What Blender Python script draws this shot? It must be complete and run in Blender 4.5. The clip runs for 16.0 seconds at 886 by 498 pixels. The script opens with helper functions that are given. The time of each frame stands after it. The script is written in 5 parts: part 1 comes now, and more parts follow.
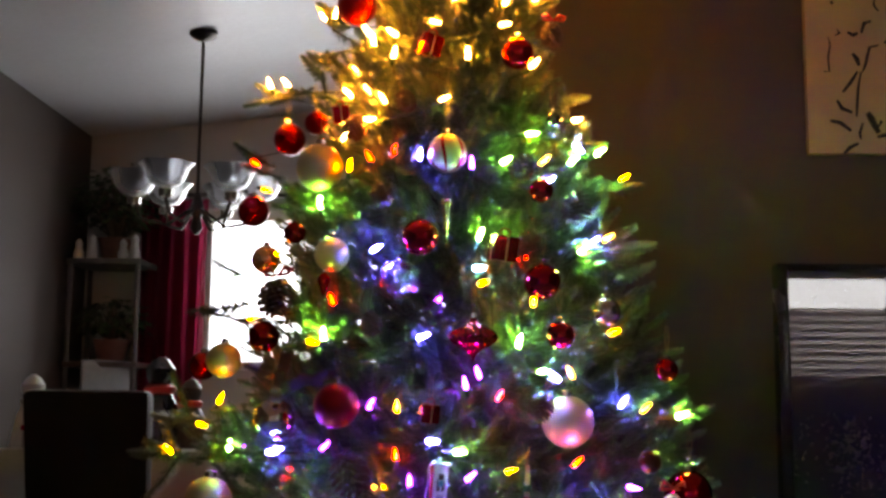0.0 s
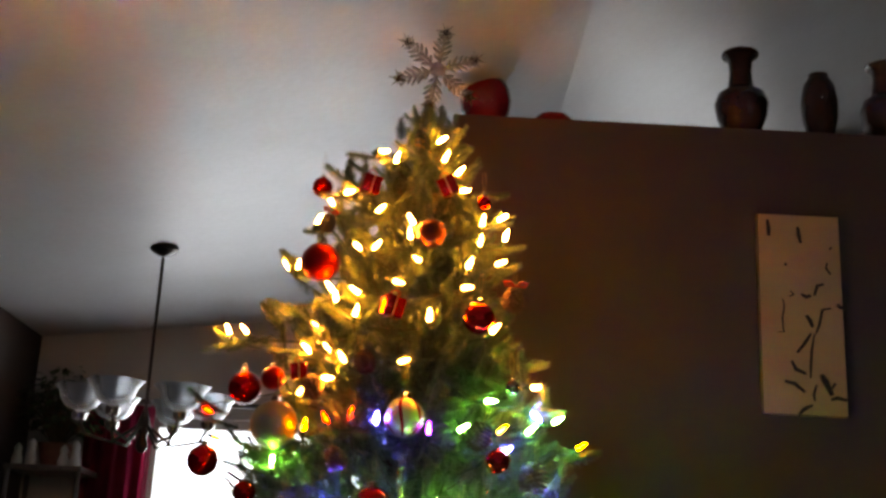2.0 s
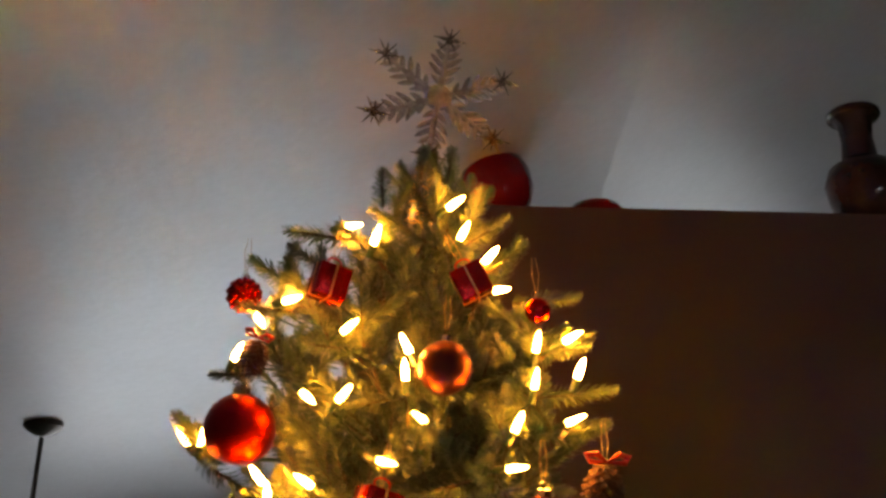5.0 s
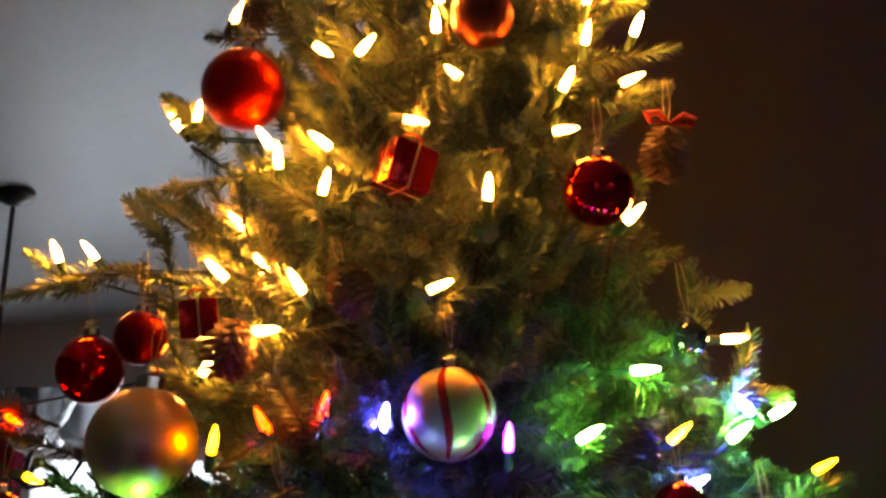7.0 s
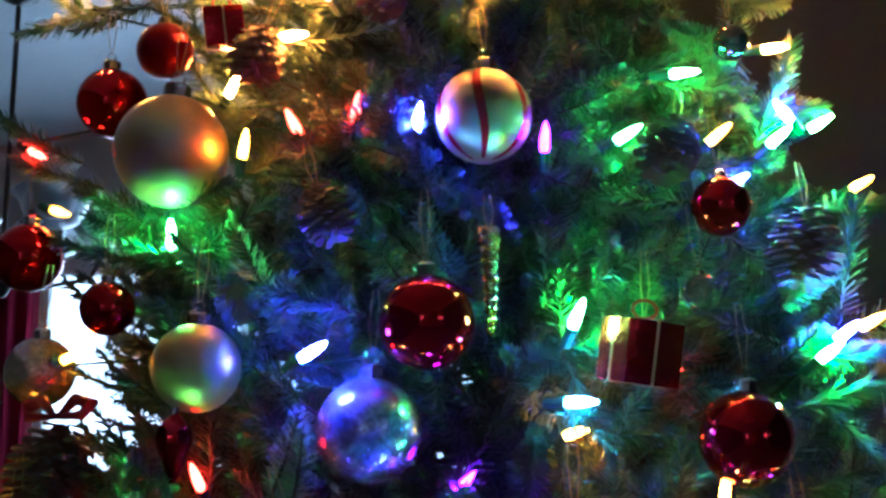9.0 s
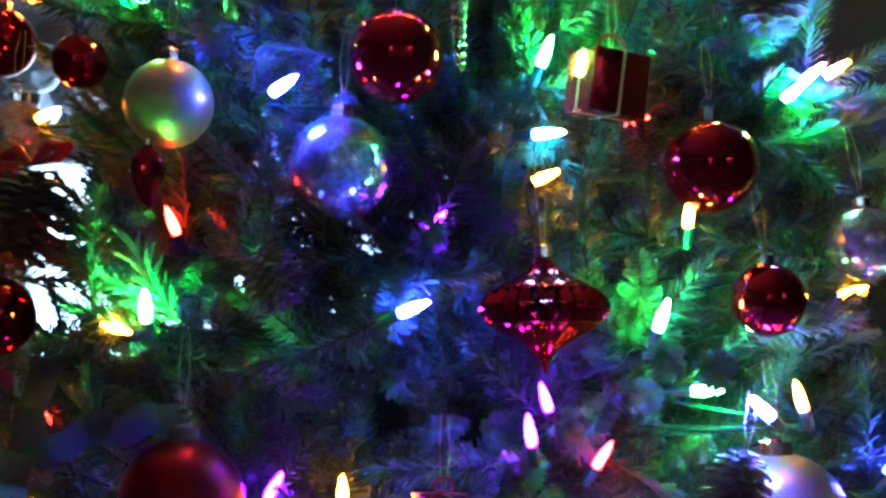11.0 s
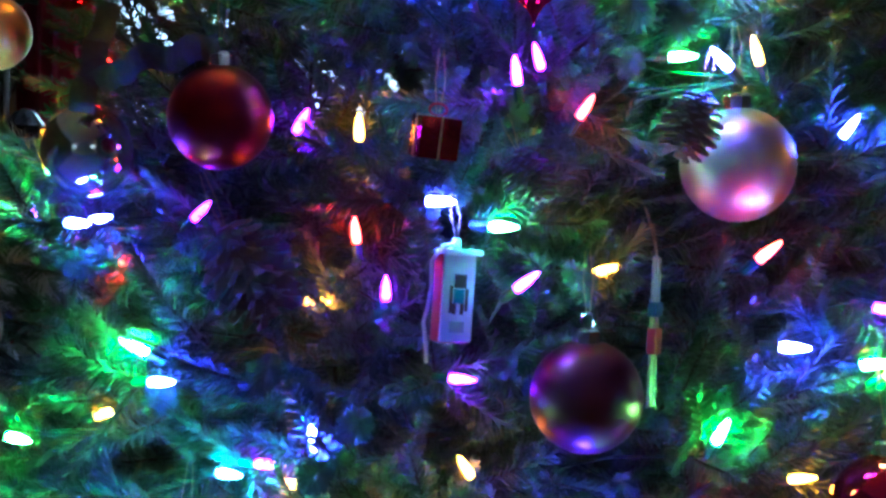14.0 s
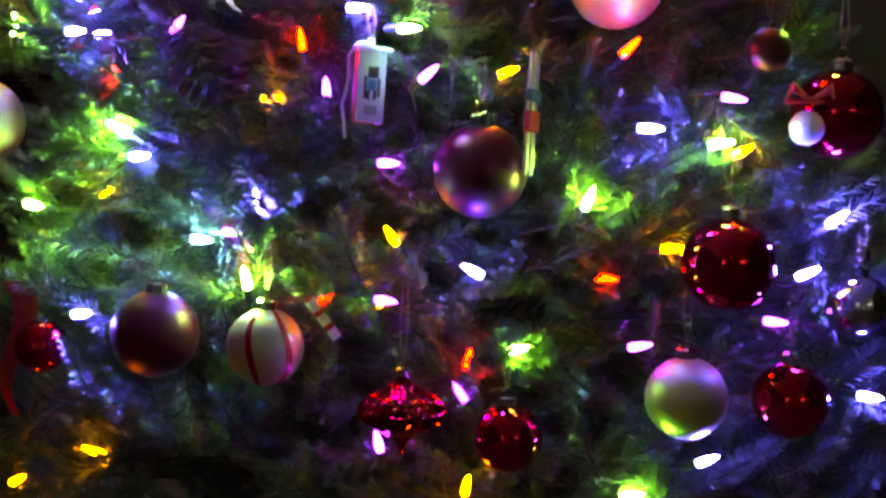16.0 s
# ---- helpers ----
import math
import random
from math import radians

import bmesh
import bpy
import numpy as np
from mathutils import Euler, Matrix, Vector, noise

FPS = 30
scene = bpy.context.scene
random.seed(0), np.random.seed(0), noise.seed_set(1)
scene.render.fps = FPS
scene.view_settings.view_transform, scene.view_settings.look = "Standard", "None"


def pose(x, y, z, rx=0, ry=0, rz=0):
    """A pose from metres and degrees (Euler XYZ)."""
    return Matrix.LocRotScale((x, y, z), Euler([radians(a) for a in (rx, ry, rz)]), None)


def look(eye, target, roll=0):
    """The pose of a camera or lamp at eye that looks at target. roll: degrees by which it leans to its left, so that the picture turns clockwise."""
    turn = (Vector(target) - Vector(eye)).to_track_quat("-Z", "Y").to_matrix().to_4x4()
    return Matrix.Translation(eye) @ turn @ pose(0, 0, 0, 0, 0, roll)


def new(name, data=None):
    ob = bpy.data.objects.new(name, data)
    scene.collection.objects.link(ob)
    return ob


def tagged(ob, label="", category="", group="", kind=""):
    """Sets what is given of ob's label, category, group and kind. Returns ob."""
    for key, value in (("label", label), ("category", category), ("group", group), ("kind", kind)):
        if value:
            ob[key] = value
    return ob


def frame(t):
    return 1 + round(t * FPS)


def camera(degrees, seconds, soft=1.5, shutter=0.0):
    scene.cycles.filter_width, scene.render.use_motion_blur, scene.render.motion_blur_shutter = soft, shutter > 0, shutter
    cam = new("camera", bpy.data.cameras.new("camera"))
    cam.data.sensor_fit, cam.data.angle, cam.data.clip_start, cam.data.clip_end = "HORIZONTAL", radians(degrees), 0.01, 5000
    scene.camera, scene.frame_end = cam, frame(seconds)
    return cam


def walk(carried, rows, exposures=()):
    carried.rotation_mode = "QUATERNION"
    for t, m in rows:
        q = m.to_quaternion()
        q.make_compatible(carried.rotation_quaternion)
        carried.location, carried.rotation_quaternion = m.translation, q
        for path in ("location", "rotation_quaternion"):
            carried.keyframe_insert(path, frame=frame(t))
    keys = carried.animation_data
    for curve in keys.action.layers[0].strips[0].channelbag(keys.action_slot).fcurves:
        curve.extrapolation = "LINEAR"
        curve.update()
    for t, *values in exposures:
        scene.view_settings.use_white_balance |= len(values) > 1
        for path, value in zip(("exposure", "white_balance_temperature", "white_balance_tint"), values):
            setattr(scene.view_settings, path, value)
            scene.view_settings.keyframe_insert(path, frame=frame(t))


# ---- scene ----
cam = camera(41.1, 16.0, soft=3.0)
METRES, EYE, TILT, LEAN, TURN = 2.53, 0.99, 0.0, 0.0, 1.6
ROWS = [
    (0.0, 0.0, 0.0, 0.0, -0.07, 7.8, -0.55),
    (0.5, -0.0065, 0.0043, 0.0029, -0.78, 9.24, -1.46),
    (1.0, -0.0139, -0.0043, 0.0169, -1.89, 12.12, -2.03),
    (1.5, -0.01, -0.0048, 0.036, -1.61, 14.07, -1.61),
    (2.0, -0.0076, -0.0069, 0.064, -2.9, 16.63, -2.57),
    (2.5, -0.0028, 0.1531, 0.1241, -2.87, 17.85, -0.57),
    (3.0, 0.0066, 0.2236, 0.1581, -0.59, 21.47, -0.56),
    (5.5, -0.0271, 0.4601, 0.1788, -4.65, 25.09, -0.04),
    (6.0, -0.0317, 0.4832, 0.1617, -4.52, 22.06, 0.24),
    (6.5, -0.0342, 0.5014, 0.1437, -5.36, 19.16, 0.44),
    (7.0, -0.0371, 0.516, 0.1326, -5.64, 17.63, -0.04),
    (7.5, -0.0349, 0.5268, 0.1185, -6.13, 15.96, 0.28),
    (8.0, -0.0448, 0.5346, 0.1041, -6.05, 13.68, -0.54),
    (8.5, -0.049, 0.5351, 0.0952, -5.35, 11.62, -0.41),
    (9.0, -0.0443, 0.5365, 0.088, -5.27, 10.4, 0.25),
    (11.5, -0.0379, 0.5396, 0.0187, -6.1, 5.33, 0.75),
    (12.0, -0.0321, 0.5374, 0.0102, -6.07, 3.34, 0.9),
    (12.5, -0.0305, 0.5293, -0.0002, -5.5, 1.74, 0.07),
    (13.0, -0.0284, 0.518, -0.0102, -4.24, 0.34, -0.78),
    (13.5, -0.0247, 0.5031, -0.0181, -3.29, -0.71, -0.77),
    (14.0, -0.0182, 0.4863, -0.0262, -1.98, -1.61, -1.27),
    (14.5, -0.0081, 0.467, -0.0402, -0.16, -3.1, -1.66),
    (15.0, 0.0062, 0.4432, -0.0528, 0.01, -3.84, -2.1),
    (15.5, 0.0276, 0.4227, -0.0615, 0.45, -3.83, -2.17),
    (16.0, 0.0557, 0.4003, -0.0714, 3.57, -5.27, -1.36),
]
exposure_rows = [(0.0, 0.4, 9600, 27), (1.0, 0.45, 9600, 27), (2.0, 0.1, 9300, 24), (2.5, -0.1, 9200, 23), (3.0, -0.15, 9100, 22), (5.5, -0.2, 8900, 22), (6.5, -0.25, 9000, 24), (7.0, -0.55, 8400, 21), (7.5, -0.8, 7600, 18), (8.0, -0.75, 6200, 13), (8.5, -0.45, 5600, 9), (9.0, -0.15, 5300, 7), (11.5, 0.0, 5500, 5), (13.5, 0.0, 5400, 4), (14.5, -0.15, 5300, 3), (15.0, -0.2, 5300, 3), (15.5, 0.0, 6600, 11), (16.0, 0.1, 10800, 24)]
walk(cam, [(t, pose(0, 0, EYE, TILT, LEAN, TURN) @ pose(METRES * x, METRES * y, METRES * z, 90 + pitch, roll, yaw)) for t, x, y, z, yaw, pitch, roll in ROWS], exposure_rows)

# ---- light ----
world = bpy.data.worlds.new("daylight")
scene.world = world
world.use_nodes = True
wn = world.node_tree.nodes
sky = wn.new("ShaderNodeTexSky")
sky.sky_type, sky.sun_disc = "NISHITA", False
sky.sun_elevation, sky.sun_rotation = radians(35), radians(200)
world.node_tree.links.new(sky.outputs[0], wn["Background"].inputs[0])
wn["Background"].inputs[1].default_value = 0.1


def area_lamp(name, eye, target, sx, sy, watts, colour, spread=180):
    d = bpy.data.lights.new(name, "AREA")
    d.shape, d.size, d.size_y, d.energy, d.color = "RECTANGLE", sx, sy, watts, colour
    d.spread = radians(spread)
    ob = new(name, d)
    ob.matrix_world = look(eye, target)
    return ob


area_lamp("dining_window_light", (-0.37, 5.45, 1.52), (-0.3, 2.5, 2.3), 1.65, 0.66, 12.5, (0.56, 0.77, 1.0), 150)


# ---- materials ----
def nodes_of(name):
    m = bpy.data.materials.new(name)
    m.use_nodes = True
    return m, m.node_tree.nodes, m.node_tree.links, m.node_tree.nodes["Principled BSDF"]


def surface(name, colour, rough=0.6, metal=0.0, vary=0.15, scale=8.0, bump=0.1, fine=120.0, per_object=0.0, per_island=0.0, coat=0.0, spec=0.5, rvary=0.08):
    """A procedural surface: broad stains, fine grain in colour, roughness and relief."""
    m, n, l, p = nodes_of(name)
    tc = n.new("ShaderNodeTexCoord")
    big, small = n.new("ShaderNodeTexNoise"), n.new("ShaderNodeTexNoise")
    big.inputs["Scale"].default_value, big.inputs["Detail"].default_value = scale, 5
    small.inputs["Scale"].default_value, small.inputs["Detail"].default_value = fine, 3
    for t in (big, small):
        l.new(tc.outputs["Object"], t.inputs["Vector"])
    mixed = n.new("ShaderNodeMix")
    mixed.data_type = "FLOAT"
    mixed.inputs[0].default_value = 0.35
    l.new(big.outputs["Fac"], mixed.inputs[2])
    l.new(small.outputs["Fac"], mixed.inputs[3])
    value = mixed.outputs[0]
    for source, amount in (("Object", per_object), ("Island", per_island)):
        if amount:
            if source == "Object":
                r = n.new("ShaderNodeObjectInfo").outputs["Random"]
            else:
                r = n.new("ShaderNodeNewGeometry").outputs["Random Per Island"]
            mm = n.new("ShaderNodeMath")
            mm.operation = "MULTIPLY_ADD"
            l.new(r, mm.inputs[0])
            mm.inputs[1].default_value = amount
            l.new(value, mm.inputs[2])
            shift = n.new("ShaderNodeMath")
            shift.operation = "SUBTRACT"
            l.new(mm.outputs[0], shift.inputs[0])
            shift.inputs[1].default_value = amount / 2
            value = shift.outputs[0]
    ramp = n.new("ShaderNodeValToRGB")
    ramp.color_ramp.elements[0].position, ramp.color_ramp.elements[1].position = 0.25, 0.75
    lo = [max(c * (1 - 2 * vary), 0) for c in colour]
    hi = [min(c * (1 + 2 * vary), 1) for c in colour]
    ramp.color_ramp.elements[0].color, ramp.color_ramp.elements[1].color = (*lo, 1), (*hi, 1)
    l.new(value, ramp.inputs[0])
    l.new(ramp.outputs[0], p.inputs["Base Color"])
    rr = n.new("ShaderNodeMapRange")
    rr.inputs[3].default_value, rr.inputs[4].default_value = max(rough - rvary, 0.01), min(rough + rvary, 1)
    l.new(big.outputs["Fac"], rr.inputs[0])
    l.new(rr.outputs[0], p.inputs["Roughness"])
    p.inputs["Metallic"].default_value = metal
    p.inputs["Coat Weight"].default_value = coat
    p.inputs["Coat Roughness"].default_value = 0.06
    p.inputs["Specular IOR Level"].default_value = spec
    if bump:
        b = n.new("ShaderNodeBump")
        b.inputs["Strength"].default_value, b.inputs["Distance"].default_value = bump, 0.002
        l.new(small.outputs["Fac"], b.inputs["Height"])
        l.new(b.outputs[0], p.inputs["Normal"])
    return m


def glow(name, power):
    """A lit bulb; power: what it gives off in red, green and blue."""
    m, n, l, p = nodes_of(name)
    strength = max(power)
    colour = [c / strength for c in power]
    p.inputs["Base Color"].default_value = (*[0.3 + 0.5 * c for c in colour], 1)
    p.inputs["Roughness"].default_value = 0.15
    p.inputs["Emission Color"].default_value = (*colour, 1)
    spread = n.new("ShaderNodeMapRange")
    spread.inputs[3].default_value, spread.inputs[4].default_value = 0.55 * strength, 1.6 * strength
    l.new(n.new("ShaderNodeObjectInfo").outputs["Random"], spread.inputs[0])
    l.new(spread.outputs[0], p.inputs["Emission Strength"])
    return m


def glassy(name, colour, rough=0.02, ior=1.45):
    m, n, l, p = nodes_of(name)
    p.inputs["Base Color"].default_value = (*colour, 1)
    p.inputs["Roughness"].default_value, p.inputs["IOR"].default_value = rough, ior
    p.inputs["Transmission Weight"].default_value = 1.0
    return m


def glitter(name, colour, scale=260.0):
    """Flecks of foil, each turned its own way."""
    m, n, l, p = nodes_of(name)
    tc, v = n.new("ShaderNodeTexCoord"), n.new("ShaderNodeTexVoronoi")
    v.inputs["Scale"].default_value = scale
    l.new(tc.outputs["Object"], v.inputs["Vector"])
    b = n.new("ShaderNodeBump")
    b.inputs["Strength"].default_value, b.inputs["Distance"].default_value = 0.7, 0.003
    sep = n.new("ShaderNodeSeparateColor")
    l.new(v.outputs["Color"], sep.inputs[0])
    l.new(sep.outputs[0], b.inputs["Height"])
    l.new(b.outputs[0], p.inputs["Normal"])
    ramp = n.new("ShaderNodeValToRGB")
    ramp.color_ramp.elements[0].color = (*[c * 0.45 for c in colour], 1)
    ramp.color_ramp.elements[1].color = (*colour, 1)
    l.new(sep.outputs[1], ramp.inputs[0])
    l.new(ramp.outputs[0], p.inputs["Base Color"])
    p.inputs["Metallic"].default_value, p.inputs["Roughness"].default_value = 0.8, 0.22
    return m


def backdrop_glow(name, strength):
    """Overcast daylight beyond a window: brighter sky over a paler ground."""
    m, n, l, p = nodes_of(name)
    tc, sep, ramp = n.new("ShaderNodeTexCoord"), n.new("ShaderNodeSeparateXYZ"), n.new("ShaderNodeValToRGB")
    l.new(tc.outputs["Generated"], sep.inputs[0])
    l.new(sep.outputs[2], ramp.inputs[0])
    ramp.color_ramp.elements[0].color, ramp.color_ramp.elements[1].color = (0.5, 0.66, 0.8, 1), (0.62, 0.82, 1, 1)
    e = n.new("ShaderNodeEmission")
    e.inputs[1].default_value = strength
    l.new(ramp.outputs[0], e.inputs[0])
    l.new(e.outputs[0], n["Material Output"].inputs[0])
    return m


M_NEEDLE = surface("fir_needles", (0.1, 0.15, 0.078), 0.38, 0, 0.25, 5, 0, 40, per_object=0.7, per_island=0.18)
M_STEM = surface("branch_wire", (0.09, 0.06, 0.03), 0.7, 0, 0.3, 30)
M_TRUNK = surface("trunk_bark", (0.07, 0.05, 0.035), 0.8, 0, 0.3, 14, 0.6, 60)
M_SOCKET = surface("green_socket_plastic", (0.02, 0.07, 0.03), 0.4, 0, 0.1)
M_WIRE = surface("green_cable", (0.015, 0.05, 0.02), 0.5, 0, 0.1)
GLOW = {
    "warm": glow("warm_white_bulb", (500, 165, 26)),
    "red": glow("red_bulb", (95, 1.3, 0.5)),
    "green": glow("green_bulb", (88, 680, 90)),
    "blue": glow("blue_bulb", (58, 62, 1600)),
    "violet": glow("violet_bulb", (30, 1.5, 175)),
    "amber": glow("amber_bulb", (88, 25, 1.1)),
    "cyan": glow("cyan_bulb", (45, 230, 700)),
}
M_RED_MATTE = surface("matte_red_lacquer", (0.25, 0.009, 0.012), 0.36, 1.0, 0.08, 5, 0.03, 400)
M_RED_SHINY = surface("shiny_red_foil", (0.38, 0.007, 0.013), 0.08, 0.9, 0.05, 5, 0.0, 300, rvary=0.03)
M_COPPER = surface("matte_copper_lacquer", (0.085, 0.02, 0.012), 0.36, 1.0, 0.08, 5, 0.03, 400)
M_GOLD_MATTE = surface("matte_gold_lacquer", (0.56, 0.43, 0.21), 0.38, 0.7, 0.07, 5, 0.04, 500)
M_STRIPE = surface("glossy_red_stripe_paint", (0.38, 0.008, 0.012), 0.25, 0, 0.08, 20, 0.0)
M_PLUM = surface("matte_plum_lacquer", (0.13, 0.012, 0.03), 0.36, 0.7, 0.08, 5, 0.02, 400)
M_SILVER = surface("tarnished_silver_mirror", (0.5, 0.42, 0.35), 0.1, 0.95, 0.12, 9, 0.0)
M_SMOKE = surface("smoked_mirror_glass", (0.1, 0.1, 0.11), 0.08, 0.8, 0.1)
M_CAP = surface("chrome_cap", (0.7, 0.68, 0.64), 0.2, 1.0, 0.08, 40)
M_THREAD = surface("gold_thread", (0.45, 0.33, 0.16), 0.5, 0.3, 0.1)
M_GLITTER = glitter("silver_glitter", (0.75, 0.74, 0.72), 420)
M_GLITTER_GOLD = glitter("champagne_glitter", (0.7, 0.5, 0.28), 420)
M_CLEAR = glassy("clear_glass", (0.95, 0.97, 1.0))
M_ACRYLIC = surface("frosted_glitter_acrylic", (0.55, 0.56, 0.58), 0.2, 0.5, 0.3, 60, 0.4, 300)
M_CONE = surface("pinecone_scales", (0.06, 0.028, 0.016), 0.55, 0, 0.35, 30, 0.3, 150, per_island=0.5)
M_FOIL = surface("crinkled_red_foil", (0.44, 0.014, 0.018), 0.2, 0.85, 0.15, 30, 0.5, 90)
M_RIBBON_GOLD = surface("gold_ribbon", (0.6, 0.4, 0.16), 0.35, 0.8, 0.1, 30)
M_RIBBON = surface("red_satin_ribbon", (0.5, 0.012, 0.012), 0.45, 0, 0.12, 20, 0.1)
M_BURLAP = surface("olive_brown_ribbon", (0.13, 0.10, 0.055), 0.7, 0, 0.2, 14, 0.5, 260)
M_WHITE = surface("white_plastic", (0.78, 0.78, 0.76), 0.35, 0, 0.05, 20, 0.02)
M_FLUFF = surface("white_felt", (0.75, 0.73, 0.7), 0.95, 0, 0.1, 60, 0.8, 300)
M_INK = surface("brown_print", (0.09, 0.05, 0.03), 0.5, 0, 0.1)
M_TEAL = surface("teal_print", (0.04, 0.25, 0.3), 0.5, 0, 0.1)
M_GREYPRINT = surface("grey_print", (0.4, 0.4, 0.4), 0.5, 0, 0.1)
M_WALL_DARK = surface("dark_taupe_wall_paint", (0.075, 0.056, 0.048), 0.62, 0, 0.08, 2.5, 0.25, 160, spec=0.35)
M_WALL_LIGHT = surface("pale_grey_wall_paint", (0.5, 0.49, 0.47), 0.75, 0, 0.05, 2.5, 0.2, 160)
M_CEIL = surface("knockdown_ceiling_paint", (0.45, 0.455, 0.46), 0.42, 0, 0.06, 3, 0.5, 45)
M_FLOOR = surface("brown_carpet", (0.16, 0.12, 0.09), 0.95, 0, 0.15, 3, 0.8, 300)
M_CANVAS = surface("aged_cream_canvas", (0.52, 0.36, 0.18), 0.8, 0, 0.12, 6, 0.3, 350)
M_BRUSH = surface("black_ink_stroke", (0.02, 0.015, 0.012), 0.8, 0, 0.2, 60)
M_VASE = surface("dark_brown_glaze", (0.035, 0.014, 0.01), 0.18, 0, 0.25, 12, 0.02)
M_REDGLASS = surface("red_glazed_glass", (0.2, 0.006, 0.01), 0.1, 0, 0.12, 6, 0.0, coat=0.6)
M_SCREEN = surface("black_glass_screen", (0.03, 0.03, 0.034), 0.012, 0, 0.1, 3, 0.0, spec=1.0, rvary=0.004)
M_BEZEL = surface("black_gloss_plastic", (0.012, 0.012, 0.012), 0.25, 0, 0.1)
M_WOOD_DARK = surface("dark_stained_wood", (0.05, 0.03, 0.02), 0.4, 0, 0.3, 9, 0.15, 90)
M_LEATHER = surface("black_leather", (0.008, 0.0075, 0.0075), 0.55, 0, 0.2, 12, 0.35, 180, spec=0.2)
# window sheen on dark leather put into the colour; also the gift box grey
M_SHEEN_AND_BOX_GREY = surface("leather_sheen_and_box_grey", (0.4, 0.43, 0.45), 0.22, 0, 0.12, 12, 0.15, 180)
M_LINEN = surface("pale_tablecloth_linen", (0.55, 0.53, 0.5), 0.85, 0, 0.08, 10, 0.4, 400)
M_CURTAIN = surface("maroon_curtain_cloth", (0.22, 0.01, 0.03), 0.8, 0, 0.15, 5, 0.3, 300)
def let_through(m, colour, share):
    """Cloth that daylight shines through."""
    n, l = m.node_tree.nodes, m.node_tree.links
    thin, mix = n.new("ShaderNodeBsdfTranslucent"), n.new("ShaderNodeMixShader")
    thin.inputs[0].default_value = (*colour, 1)
    mix.inputs[0].default_value = share
    l.new(n["Principled BSDF"].outputs[0], mix.inputs[1])
    l.new(thin.outputs[0], mix.inputs[2])
    l.new(mix.outputs[0], n["Material Output"].inputs[0])


let_through(M_CURTAIN, (0.5, 0.03, 0.1), 0.5)
M_CURTAIN_GREEN = surface("sage_curtain_cloth", (0.10, 0.12, 0.09), 0.9, 0, 0.3, 12, 0.4, 200)
M_FRAME = surface("white_window_frame", (0.75, 0.75, 0.73), 0.4, 0, 0.05)
M_IRON = surface("bronze_metal", (0.06, 0.05, 0.045), 0.35, 0.9, 0.15, 20)
M_SHADE = glassy("frosted_tulip_glass", (0.40, 0.42, 0.45), 0.35)
M_LEAF = surface("house_plant_leaves", (0.035, 0.075, 0.02), 0.45, 0, 0.3, 12, 0.1, per_island=0.7)
M_POT = surface("terracotta_pot", (0.2, 0.08, 0.05), 0.7, 0, 0.15, 14)
M_METAL_GREY = surface("pewter_rack_metal", (0.12, 0.115, 0.11), 0.4, 0.7, 0.15, 20)
M_SLAT = surface("translucent_white_slat", (0.78, 0.76, 0.77), 0.4, 0, 0.04, 20, 0.0)
let_through(M_SLAT, (0.95, 0.86, 0.82), 0.75)
M_OUT = backdrop_glow("overcast_day", 4.5)
M_OUT_REAR = backdrop_glow("overcast_day_rear", 9.5)


# ---- building helpers ----
def mesh_of(name, bm, material, smooth=True):
    me = bpy.data.meshes.new(name)
    bm.normal_update()
    bm.to_mesh(me)
    bm.free()
    me.materials.append(material)
    if smooth:
        me.polygons.foreach_set("use_smooth", [True] * len(me.polygons))
        me.set_sharp_from_angle(angle=radians(6 if name == "ceiling" else 38))
    return me


def part(name, bm, material, parent=None, label="", at=None, smooth=True):
    ob = new(name, mesh_of(name, bm, material, smooth) if isinstance(bm, bmesh.types.BMesh) else bm)
    ob.parent = parent
    if at is not None:
        ob.matrix_basis = at
    return tagged(ob, label) if label else ob


def empty(name, m, label, category, group=""):
    ob = new(name)
    ob.empty_display_size = 0.02
    ob.matrix_basis = m
    return tagged(ob, label, category, group)


def box(lo, hi, bevel=0.0, bm=None, m=None):
    bm2 = bmesh.new()
    bmesh.ops.create_cube(bm2, size=1)
    c = [(a + b) / 2 for a, b in zip(lo, hi)]
    s = [b - a for a, b in zip(lo, hi)]
    for v in bm2.verts:
        v.co = Vector((v.co.x * s[0] + c[0], v.co.y * s[1] + c[1], v.co.z * s[2] + c[2]))
    if bevel:
        bmesh.ops.bevel(bm2, geom=bm2.edges[:], offset=bevel, segments=2, profile=0.6, affect="EDGES")
    if m is not None:
        bmesh.ops.transform(bm2, matrix=m, verts=bm2.verts[:])
    return join(bm, bm2)


def join(bm, other):
    if bm is None:
        return other
    me = bpy.data.meshes.new("join")
    other.to_mesh(me)
    other.free()
    bm.from_mesh(me)
    bpy.data.meshes.remove(me)
    return bm


def lathe(profile, segments=32, rib=0.0, ribs=0):
    """Turn a profile of (radius, height) pairs round z; rib: depth of upright flutes."""
    bm = bmesh.new()
    rings = []
    for r, z in profile:
        ring = []
        for i in range(segments):
            a = 2 * math.pi * i / segments
            k = r * (1 + rib * math.cos(ribs * a)) if ribs else r
            ring.append(bm.verts.new((k * math.cos(a), k * math.sin(a), z)))
        rings.append(ring)
    for a, b in zip(rings, rings[1:]):
        for i in range(segments):
            j = (i + 1) % segments
            bm.faces.new((a[i], a[j], b[j], b[i]))
    bm.faces.new(rings[0][::-1])
    bm.faces.new(rings[-1])
    return bm


